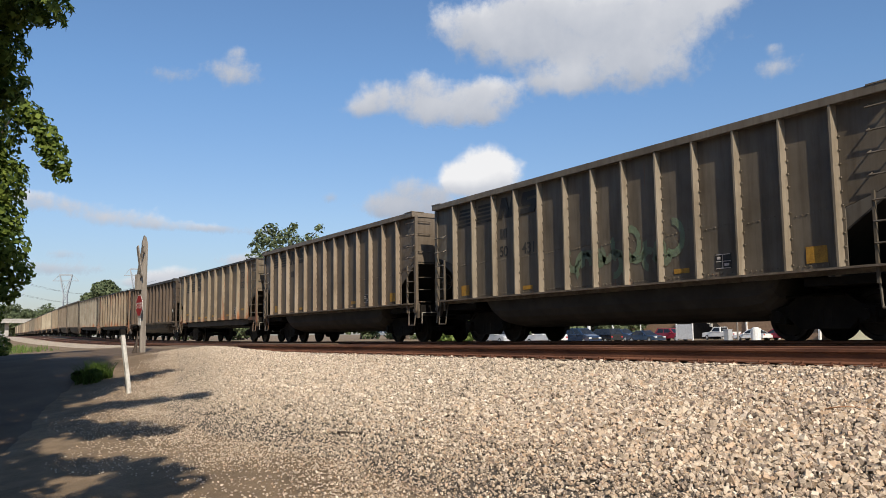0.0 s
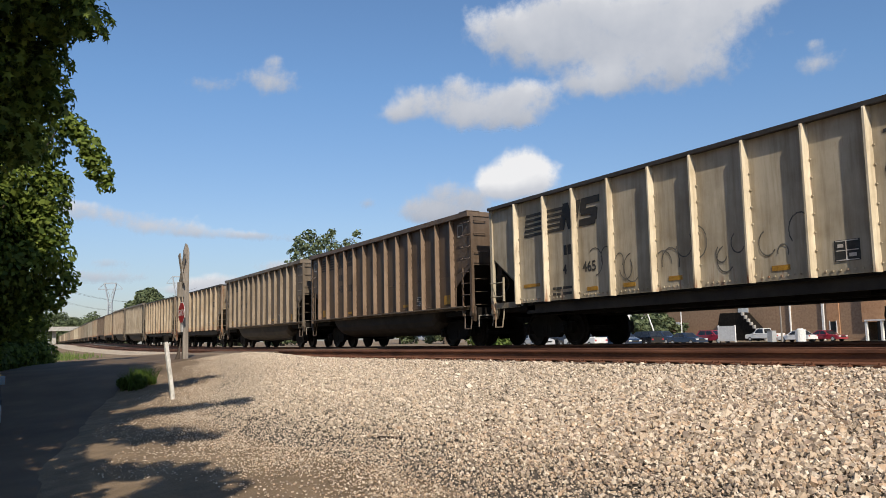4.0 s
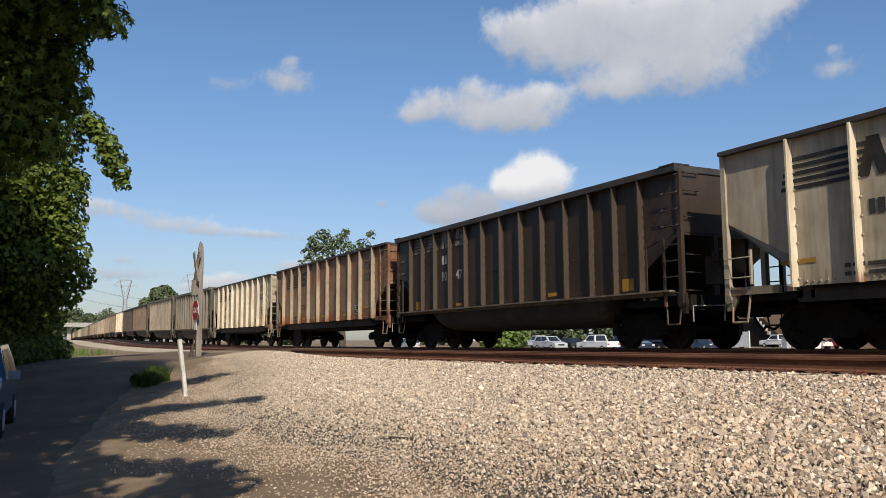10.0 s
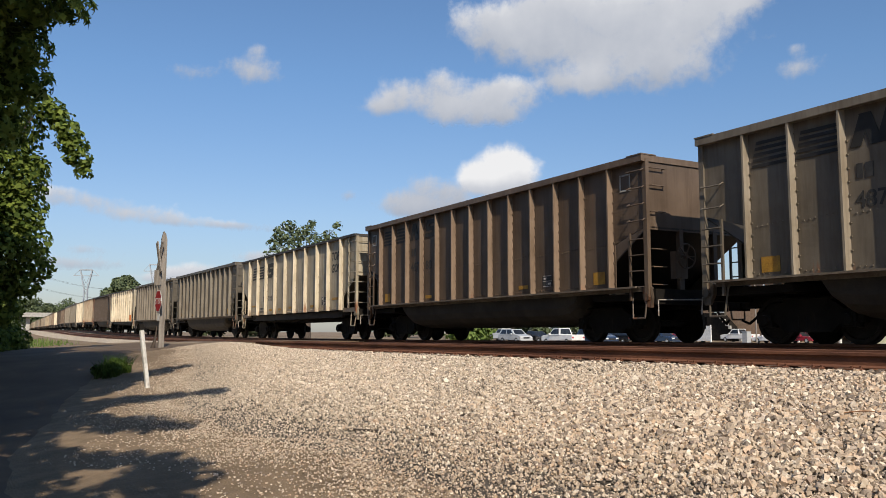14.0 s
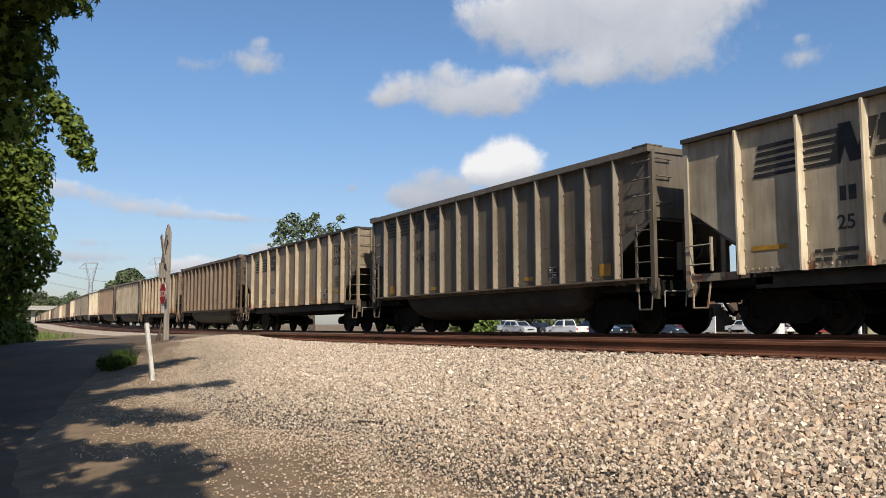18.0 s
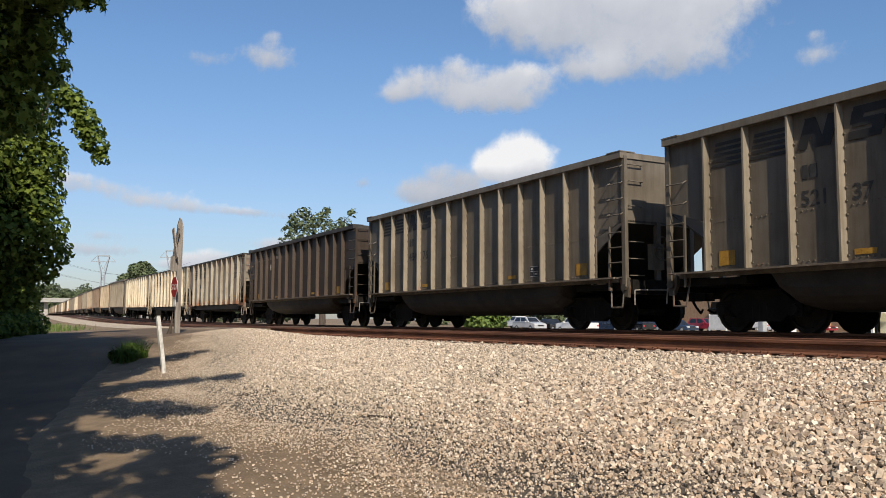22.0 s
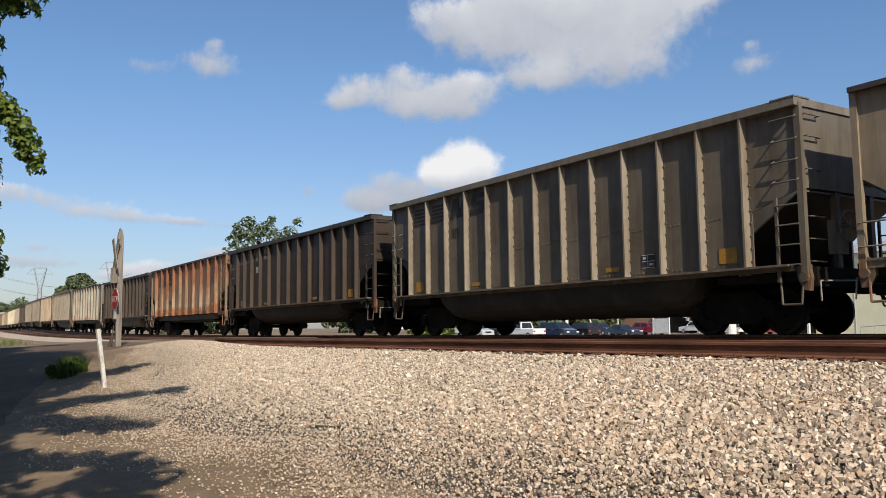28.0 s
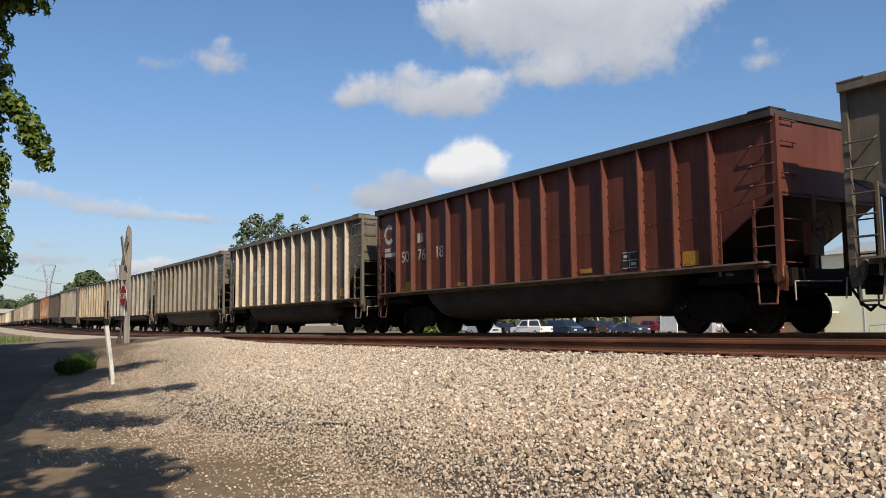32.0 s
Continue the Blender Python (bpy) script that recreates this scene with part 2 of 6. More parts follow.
def ground_material():
    m, nodes, links, b = material("sandy_ground", 0.95)
    mp = mapped(nodes, links, (1, 1, 1))
    big = noise_node(nodes, links, mp, 0.35, 6)
    mid = noise_node(nodes, links, mp, 3.0, 6)
    vor = nodes.new("ShaderNodeTexVoronoi")
    vor.inputs["Scale"].default_value = 38.0
    links.new(mp.outputs[0], vor.inputs[0])
    r = ramp_node(nodes, [(0.3, (0.19, 0.135, 0.085)), (0.55, (0.26, 0.195, 0.13)), (0.75, (0.34, 0.265, 0.19))])
    links.new(big.outputs[0], r.inputs[0])
    g = ramp_node(nodes, [(0.3, (0.72, 0.7, 0.66)), (0.7, (1.15, 1.12, 1.08))])
    links.new(mid.outputs[0], g.inputs[0])
    c = mixed(nodes, links, 1.0, r.outputs[0], g.outputs[0], "MULTIPLY")
    peb = ramp_node(nodes, [(0.0, (1.12, 1.11, 1.09)), (0.6, (0.8, 0.78, 0.75))])
    links.new(vor.outputs[0], peb.inputs[0])
    links.new(mixed(nodes, links, 0.5, c, mixed(nodes, links, 1.0, c, peb.outputs[0], "MULTIPLY")), b.inputs["Base Color"])
    bump(nodes, links, b, vor.outputs[0], 0.6, 0.02)
    return m


def stone_material(name, stops):
    m, nodes, links, b = material(name, 0.85)
    gm = nodes.new("ShaderNodeNewGeometry")
    r = ramp_node(nodes, stops)
    links.new(gm.outputs["Random Per Island"], r.inputs[0])
    mp = mapped(nodes, links, (1, 1, 1))
    n = noise_node(nodes, links, mp, 45, 4)
    g = ramp_node(nodes, [(0.3, (0.75, 0.74, 0.72)), (0.7, (1.12, 1.12, 1.12))])
    links.new(n.outputs[0], g.inputs[0])
    links.new(mixed(nodes, links, 1.0, r.outputs[0], g.outputs[0], "MULTIPLY"), b.inputs["Base Color"])
    bump(nodes, links, b, n.outputs[0], 0.4, 0.01)
    return m


def leaf_material(name, dark, light, through_=0.25):
    m, nodes, links, b = material(name, 0.62)
    b.inputs["Specular IOR Level"].default_value = 0.2
    gm = nodes.new("ShaderNodeNewGeometry")
    r = ramp_node(nodes, [(0.0, dark), (1.0, light)])
    links.new(gm.outputs["Random Per Island"], r.inputs[0])
    links.new(r.outputs[0], b.inputs["Base Color"])
    t = nodes.new("ShaderNodeBsdfTranslucent")
    links.new(r.outputs[0], t.inputs[0])
    mx = nodes.new("ShaderNodeMixShader")
    mx.inputs[0].default_value = through_
    links.new(b.outputs[0], mx.inputs[1])
    links.new(t.outputs[0], mx.inputs[2])
    links.new(mx.outputs[0], nodes["Material Output"].inputs[0])
    return m


SAND = ground_material()
# Bed is dark so the shadowed gaps between stones sit in its colour.
BEDGRIT = plain("shaded_ballast_gaps", [(0.3, (0.065, 0.052, 0.04)), (0.7, (0.15, 0.122, 0.093))], 6, 0.95, fine=70, dist=0.02, strength=0.8)
STONE = stone_material("limestone_ballast", [(0.0, (0.2, 0.16, 0.13)), (0.2, (0.36, 0.285, 0.22)), (0.42, (0.55, 0.45, 0.345)), (0.62, (0.52, 0.37, 0.255)), (0.84, (0.78, 0.68, 0.56)), (1.0, (0.31, 0.225, 0.175))])
# Farther stones: paler darks, so the softened contrast is put into the colour.
FARSTONE = stone_material("far_limestone_ballast", [(0.0, (0.24, 0.2, 0.16)), (0.2, (0.43, 0.355, 0.28)), (0.45, (0.595, 0.495, 0.39)), (0.62, (0.53, 0.41, 0.305)), (0.84, (0.78, 0.68, 0.56)), (1.0, (0.34, 0.275, 0.215))])
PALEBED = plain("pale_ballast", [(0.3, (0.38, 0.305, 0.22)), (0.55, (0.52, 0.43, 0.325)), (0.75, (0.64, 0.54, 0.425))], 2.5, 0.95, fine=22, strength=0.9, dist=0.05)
LEAF = leaf_material("broad_leaves", (0.04, 0.072, 0.012), (0.23, 0.29, 0.055), 0.35)
# Paler, greyer leaves: the haze over distance is put into the colour.
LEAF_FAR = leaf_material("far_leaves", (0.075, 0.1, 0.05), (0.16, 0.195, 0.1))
GRASS = leaf_material("grass_blades", (0.07, 0.13, 0.03), (0.22, 0.29, 0.08))


# ---- ground ----
def smooth(a, b, x):
    t = np.clip((np.asarray(x, float) - a) / (b - a), 0, 1)
    return t * t * (3 - 2 * t)


def rise(x):
    """The line climbs beyond the crossing."""
    x = np.asarray(x, float)
    far = np.maximum(x, -520)
    return 0.0142 * 12 * np.log1p(np.exp(np.clip((-far - 62) / 12, -30, 38))) - 0.008 * 14 * np.log1p(np.exp(np.clip((-far - 135) / 14, -30, 38)))


def bend(x):
    """The line swings away from the road in the distance."""
    return 0.048 * 9 * np.log1p(np.exp(np.clip((-np.maximum(np.asarray(x, float), -700) - 97) / 9, -30, 80)))


def bend_of(x):
    return float(bend(x + 0.5) - bend(x - 0.5))


def slope_of(x):
    return float((rise(x + 0.5) - rise(x - 0.5)))


def height(x, y):
    x, y = np.asarray(x, float), np.asarray(y, float)
    y = y - bend(x)
    near = np.where(y > 0, 0.02 + 0.1272 * np.minimum(y, 8.95), 0.02 + 0.01 * np.maximum(y, -20))
    ramp = np.where(y < 9, 1.22 + 0.06 * (np.maximum(y, -10) - 6), 1.4)
    z = near + (ramp - near) * smooth(-19, -30, x) * np.where(y < 8.95, 1, 0)
    bed = 1.16
    z = z + (bed - z) * smooth(8.3, 9.0, y)
    z = z + (0.45 - z) * smooth(17.5, 21.5, y)
    return z + rise(x)


def sheet(xs, ys, lift=0.0, mask=None):
    X, Y = np.meshgrid(xs, ys, indexing="ij")
    Z = height(X, Y) + lift
    n, k = len(xs), len(ys)
    v = np.stack([X, Y, Z], -1).reshape(-1, 3)
    f = []
    for i in range(n - 1):
        for j in range(k - 1):
            if mask is None or mask((xs[i] + xs[i + 1]) / 2, (ys[j] + ys[j + 1]) / 2):
                f.append((i * k + j, (i + 1) * k + j, (i + 1) * k + j + 1, i * k + j + 1))
    return [tuple(p) for p in v], f


def steps(*spans):
    out = []
    for a, b, s in spans:
        out += list(np.arange(a, b, s))
    return np.array(out + [spans[-1][1]])


GX = steps((-4000, -700, 550), (-700, -80, 20), (-80, -45, 2.5), (-45, 8, 0.7), (8, 60, 6), (60, 2560, 500))
GY = steps((-3000, -60, 490), (-60, -8, 6), (-8, 24, 0.6), (24, 84, 6), (84, 3084, 500))
ground = tagged(new("ground", mesh_of("ground", sheet(GX, GY), SAND, True, False)), "bare sandy ground with fine gravel and patches of dirt", "ground", kind="structure")


def strip(xs, lo, hi, n, lift, sink=0.0):
    vs, fs = [], []
    for i, x in enumerate(xs):
        a, b = lo(x), hi(x)
        ys = np.linspace(a, b, n) + float(bend(x))
        zs = height(np.full(n, x), ys) + lift
        zs[0] -= lift + 0.05
        zs[-1] -= sink
        vs += [(x, float(y), float(z)) for y, z in zip(ys, zs)]
    for i in range(len(xs) - 1):
        for j in range(n - 1):
            fs.append((i * n + j, (i + 1) * n + j, (i + 1) * n + j + 1, i * n + j + 1))
    return vs, fs


def road_edge(x):
    return float(np.interp(x, [-60, -40.5, -40, -30.5, -27, -20, -12, 4, 30], [2.0, 2.6, 7.6, 7.6, 4.2, 2.2, 0.7, -0.3, -0.3]) + 0.1 * noise.noise((x * 1.7, 0, 0)) + 0.12 * noise.noise((x * 0.6, 3, 0)))


def ballast_edge(x):
    return float(np.interp(x, [-60, -41, -40, -30.6, -29, -22, -19, -14, -11, -9.5, -8, -6, 4, 30], [7.4, 7.4, 8.2, 8.2, 6.3, 4.7, 3.75, 2.5, 2.45, 2.55, 2.7, 2.7, 1.8, 1.8]))


road = tagged(new("road", mesh_of("road", strip(steps((-90, -45, 3), (-45, 12, 0.35), (12, 30, 3)), lambda x: -5.5, road_edge, 30, 0.035, 0.06), ASPHALT, True, False)),
              "worn grey asphalt road along the railway, mostly in tree shade", "road", kind="structure")

# the crossing: asphalt brought up to the rails
g = geo()
for a, b, c in ((9.62, 10.92, 1.424), (11.06, 14.04, 1.44), (14.2, 15.48, 1.462), (15.64, 18.4, 1.462)):
    box(g, -40.4, -30.5, a, b, 1.25, c)
add(g, [(-40.4, 7.0, 1.22), (-30.5, 7.0, 1.22), (-30.5, 9.48, 1.418), (-40.4, 9.48, 1.418), (-40.4, 7.0, 1.0), (-30.5, 7.0, 1.0), (-30.5, 9.48, 1.0), (-40.4, 9.48, 1.0)],
    [(0, 1, 2, 3), (4, 7, 6, 5), (0, 4, 5, 1), (1, 5, 6, 2), (2, 6, 7, 3), (3, 7, 4, 0)])
crossing = tagged(new("crossing", mesh_of("crossing", g, ASPHALT)), "asphalt level crossing flush with the rails", "level crossing", kind="structure")

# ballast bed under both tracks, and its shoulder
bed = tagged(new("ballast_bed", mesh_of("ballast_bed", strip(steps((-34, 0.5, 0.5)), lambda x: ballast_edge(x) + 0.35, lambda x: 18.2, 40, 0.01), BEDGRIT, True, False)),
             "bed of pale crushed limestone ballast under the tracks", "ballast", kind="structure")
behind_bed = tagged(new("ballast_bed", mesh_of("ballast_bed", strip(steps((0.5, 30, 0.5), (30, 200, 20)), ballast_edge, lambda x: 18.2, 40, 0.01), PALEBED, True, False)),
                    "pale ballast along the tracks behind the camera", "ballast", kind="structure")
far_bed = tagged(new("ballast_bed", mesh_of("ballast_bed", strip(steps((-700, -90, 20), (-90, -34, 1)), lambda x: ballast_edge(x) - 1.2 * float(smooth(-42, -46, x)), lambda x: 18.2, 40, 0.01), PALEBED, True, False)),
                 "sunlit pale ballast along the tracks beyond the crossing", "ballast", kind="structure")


def stone_cloud(n, xlo, xhi, seed, size, keep=None, lift=0.03, mat=STONE):
    """Angular stones: boxes with shaken corners, turned every way."""
    rng = np.random.default_rng(seed)
    x = rng.uniform(xlo, xhi, n)
    e = np.array([ballast_edge(v) for v in x])
    y = e - 0.5 + (9.36 - e + 0.5) * rng.random(n)
    if keep is not None:
        k = keep(x, y, rng)
        x, y = x[k], y[k]
        n = len(x)
    z = height(x, y) + lift + rng.uniform(-0.02, 0.042, n)
    base = np.array([(-1, -1, -1), (1, -1, -1), (1, 1, -1), (-1, 1, -1), (-1, -1, 1), (1, -1, 1), (1, 1, 1), (-1, 1, 1)], float) * 0.5
    trodden = 0.36 + 0.64 * smooth(0.4, 3.2, y - np.array([ballast_edge(v) for v in x]))
    s = trodden[:, None, None] * rng.lognormal(math.log(size), 0.3, (n, 1, 1)) * rng.uniform(0.65, 1.25, (n, 1, 3))
    v = (base[None] + rng.uniform(-0.2, 0.2, (n, 8, 3))) * s
    q = rng.normal(size=(n, 4))
    q /= np.linalg.norm(q, axis=1)[:, None]
    w, a, b, c = q.T
    R = np.stack([np.stack([1 - 2 * (b * b + c * c), 2 * (a * b - c * w), 2 * (a * c + b * w)], -1),
                  np.stack([2 * (a * b + c * w), 1 - 2 * (a * a + c * c), 2 * (b * c - a * w)], -1),
                  np.stack([2 * (a * c - b * w), 2 * (b * c + a * w), 1 - 2 * (a * a + b * b)], -1)], 1)
    v = np.einsum("nij,nkj->nki", R, v) + np.stack([x, y, z], -1)[:, None]
    f = (np.array(BOX)[None] + (np.arange(n) * 8)[:, None, None]).reshape(-1, 4)
    me = bpy.data.meshes.new("stones")
    me.vertices.add(n * 8)
    me.vertices.foreach_set("co", v.reshape(-1))
    me.loops.add(f.size)
    me.loops.foreach_set("vertex_index", f.reshape(-1))
    me.polygons.add(len(f))
    me.polygons.foreach_set("loop_start", np.arange(0, f.size, 4))
    me.update(calc_edges=True)
    me.shade_flat()
    me.materials.append(mat)
    return me


def thinning(x, y, rng):
    """Stones thin out towards the trodden edge."""
    e = np.interp(x, [-30.6, -29, -22, -19, -14, -11, -9.5, -8, -6, 4], [8.2, 6.3, 4.7, 3.75, 2.5, 2.45, 2.55, 2.7, 2.7, 1.8])
    return rng.random(len(x)) < smooth(-0.5, 0.75, y - e + 0.3 * np.sin(x * 1.9) * np.sin(x * 0.7 + 1))


def near_part(x, y, rng):
    return (y > -0.3 * x - 0.4) & (y > 2.0) & thinning(x, y, rng) & (rng.random(len(x)) < 1.15 - smooth(-5.5, -9.5, x))


def far_part(x, y, rng):
    return ((y > -0.3 * x - 0.6) | (x < -9)) & thinning(x, y, rng) & (rng.random(len(x)) < 1 - smooth(-9.5, -5.0, x))


stones = tagged(new("ballast_stones", stone_cloud(168000, -30.6, -5.0, 5, 0.0238, far_part, 0.012, FARSTONE)), "loose pale tan and grey crushed limestone ballast stones", "ballast", kind="stuff")
stones_near = tagged(new("ballast_stones", stone_cloud(100000, -9.5, 0.5, 6, 0.0268, near_part, 0.012)), "loose pale tan and grey crushed limestone ballast stones", "ballast", kind="stuff")


def grit(n, seed):
    """Small chips trodden into the sandy verge."""
    rng = np.random.default_rng(seed)
    x = 1.0 - 26 * rng.random(n) ** 1.3
    e = np.interp(x, [-30.6, -29, -22, -19, -14, -11, -9.5, -8, -6, 4], [8.2, 6.3, 4.7, 3.75, 2.5, 2.45, 2.55, 2.7, 2.7, 1.8])
    return x, e + 0.7 + 0.35 * np.sin(x * 1.3) - rng.random(n) ** 2.5 * 1.7


def chips(n, seed, size):
    rng = np.random.default_rng(seed)
    x, y = grit(n, seed)
    z = height(x, y) + 0.012
    base = np.array([(-1, -1, -1), (1, -1, -1), (1, 1, -1), (-1, 1, -1), (-1, -1, 1), (1, -1, 1), (1, 1, 1), (-1, 1, 1)], float) * 0.5
    v = (base[None] + rng.uniform(-0.28, 0.28, (n, 8, 3))) * (size * rng.uniform(0.5, 1.6, (n, 1, 1)))
    a = rng.uniform(0, 6.28, n)
    c, s = np.cos(a)[:, None], np.sin(a)[:, None]
    v = np.stack([v[..., 0] * c - v[..., 1] * s, v[..., 0] * s + v[..., 1] * c, v[..., 2] * 0.7], -1) + np.stack([x, y, z], -1)[:, None]
    f = (np.array(BOX)[None] + (np.arange(n) * 8)[:, None, None]).reshape(-1, 4)
    me = bpy.data.meshes.new("grit")
    me.from_pydata(v.reshape(-1, 3).tolist(), [], f.tolist())
    me.materials.append(STONE)
    return me


gravel = tagged(new("fine_gravel", chips(15000, 8, 0.011)), "fine limestone chips trodden into the sandy verge", "gravel", kind="stuff")

# ---- tracks ----
def rail_section(y, z):
    """Head, web and foot of a rail whose top stands at z."""
    return [(y - 0.076, z - 0.19), (y + 0.076, z - 0.19), (y + 0.076, z - 0.178), (y + 0.014, z - 0.155), (y + 0.009, z - 0.055), (y + 0.038, z - 0.04), (y + 0.037, z - 0.006), (y + 0.026, z),
            (y - 0.026, z), (y - 0.037, z - 0.006), (y - 0.038, z - 0.04), (y - 0.009, z - 0.055), (y - 0.014, z - 0.155), (y - 0.076, z - 0.178)]


def rails(name, yc, top, label):
    ob = thing(name, label, "railway track", "tracks")
    xs = list(steps((-900, -300, 40), (-300, 20, 10), (20, 200, 60)))
    for y in (yc - 0.755, yc + 0.755):
        sec = rail_section(y, top)
        vs, fs = [], []
        n = len(sec)
        for x in xs:
            vs += [(float(x), p + float(bend(x)), q + float(rise(x))) for p, q in sec]
        for i in range(len(xs) - 1):
            fs += [(i * n + j, (i + 1) * n + j, (i + 1) * n + (j + 1) % n, i * n + (j + 1) % n) for j in range(n)]
        part("rail", (vs, fs), RAIL, ob, "rusty steel rail")
    return ob


near_track = rails("near_track", YC2, ZR - 0.042, "rusty little-used railway track on wooden ties")
far_track = rails("train_track", YC, ZR, "railway track under the coal train")


# ---- the train ----
def side_outline(L, sill, top, bay, slope):
    h = L / 2
    return [(-h + bay, sill), (h - bay, sill), (h - bay, sill + slope), (h, 2.62), (h, top), (-h, top), (-h, 2.62), (-h + bay, sill + slope)]


def rib(x, sill, top, w, d, cut):
    """A pressed side post: full depth below, its head cut back towards the top chord. Stands on y = 0 towards -y."""
    a, b = x - w / 2, x + w / 2
    vs = []
    for z, k in ((sill, d), (top - cut, d), (top, d * 0.9)):
        vs += [(a - 0.012, 0, z), (a + 0.006, -k, z), (b - 0.006, -k, z), (b + 0.012, 0, z)]
    fs = []
    for i in range(2):
        o = i * 4
        fs += [(o, o + 1, o + 5, o + 4), (o + 1, o + 2, o + 6, o + 5), (o + 2, o + 3, o + 7, o + 6), (o + 3, o, o + 4, o + 7)]
    fs += [(3, 2, 1, 0), (8, 9, 10, 11)]
    return vs, fs


def mirrored(g):
    """The same piece for the other side of the car."""
    return [(x, -y, z) for x, y, z in g[0]], g[1]


def mirrored_x(g):
    return [(-x, y, z) for x, y, z in g[0]], g[1]


def truck_meshes():
    f = geo()
    # cast side frame: an arched beam with a spring opening and two journal boxes
    prism(f, [(-1.15, 0.4), (-1.15, 0.62), (-0.75, 0.66), (-0.45, 0.86), (0.45, 0.86), (0.75, 0.66), (1.15, 0.62), (1.15, 0.4), (0.72, 0.42), (0.5, 0.22), (-0.5, 0.22), (-0.72, 0.42)], "y", -1.08, -0.93)
    for x in (-0.89, 0.89):
        box(f, x - 0.15, x + 0.15, -1.16, -0.92, 0.32, 0.6)
        disc(f, x, -1.22, -1.1, 0.457, [(0, 0.1), (1, 0.12)], 10)
    for x in (-0.18, 0.0, 0.18):
        tube(f, (x, -1.02, 0.28), (x, -1.02, 0.55), 0.07, 8)
    b = geo()
    box(b, -0.2, 0.2, -1.05, 1.05, 0.55, 0.8)
    tube(b, (0, 0, 0.7), (0, 0, 0.98), 0.25, 12)
    w = geo()
    for s in (-1, 1):
        disc(w, 0, s * 0.69, s * 0.82, 0, [(0, 0.495), (0.2, 0.49), (0.25, 0.457), (1.0, 0.452), (1.0, 0.38), (0.75, 0.36), (0.8, 0.16), (1.1, 0.14), (1.15, 0.08)], 20)
    tube(w, (0, -1.1, 0), (0, 1.1, 0), 0.08, 8)
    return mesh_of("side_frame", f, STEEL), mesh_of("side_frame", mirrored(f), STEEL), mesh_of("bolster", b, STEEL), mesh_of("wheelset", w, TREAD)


FRAME_A, FRAME_B, BOLSTER, WHEELS = truck_meshes()


def ladder(L, kind, top, full=True):
    """The climbing irons at one corner, on y = -1.6: the ladder, the loose grab irons above it, and the stirrup step."""
    g = geo()
    h = L / 2
    y = -1.62
    grabs = []
    if kind == "T":
        xs, z0 = h - 0.66, 1.0
        if full:
            box(g, xs - 0.03, xs + 0.03, y - 0.07, y - 0.01, z0 + 0.25, top - 0.05)
        else:
            box(g, xs - 0.02, xs + 0.02, y - 0.07, y - 0.01, 1.3, 2.0)
        for z in np.arange(1.45, top - 0.1 if full else 2.0, 0.4):
            tube(g, (xs - 0.02, y - 0.08, z), (h, y - 0.08, z), 0.015, 5)
            tube(g, (h, y - 0.08, z), (h, y + 0.04, z), 0.015, 5)
    else:
        xs = h - 0.5
        box(g, xs - 0.025, xs + 0.025, y - 0.06, y - 0.01, 0.95, 2.5)
        for z in np.arange(1.25, 2.5, 0.36):
            tube(g, (xs, y - 0.08, z), (h - 0.03, y - 0.08, z), 0.017, 5)
            tube(g, (xs, y - 0.08, z), (xs, y, z + 0.02), 0.015, 5)
        for z in (2.75, 3.12, 3.5, 3.9) if full else (2.75, 3.2):
            q = tube(geo(), (h - 0.52, y - 0.09, z), (h - 0.02, y - 0.09, z), 0.017, 5)
            tube(q, (h - 0.52, y - 0.09, z), (h - 0.52, y + 0.02, z + 0.06), 0.015, 5)
            tube(q, (h - 0.02, y - 0.09, z), (h - 0.02, y + 0.02, z + 0.06), 0.015, 5)
            grabs.append(q)
    s = tube(geo(), (h - 0.55, y + 0.06, 1.2), (h - 0.48, y, 0.55), 0.022, 5)
    tube(s, (h - 0.06, y + 0.06, 1.2), (h - 0.1, y, 0.55), 0.022, 5)
    tube(s, (h - 0.48, y, 0.55), (h - 0.1, y, 0.55), 0.022, 5)
    return g, grabs, s


def end_irons(L, top, tall):
    g = geo()
    h = L / 2 + 0.09
    if tall:
        irons = []
        for z in (1.3, 1.7, 2.1, 2.95, 3.55, 3.95):
            q = tube(geo(), (h, -1.52, z), (h, -1.1, z), 0.016, 5)
            for y in (-1.52, -1.1):
                tube(q, (h, y, z), (h - 0.09, y, z), 0.014, 5)
            irons.append(q)
        return irons
    for z in np.arange(1.45, top - 0.1, 0.4):
        tube(g, (h, -1.56, z), (h, -1.1, z), 0.016, 5)
        tube(g, (h, -1.1, z), (h - 0.09, -1.1, z), 0.016, 5)
    box(g, h - 0.02, h + 0.02, -1.12, -1.07, 1.35, top - 0.12)
    return [g]


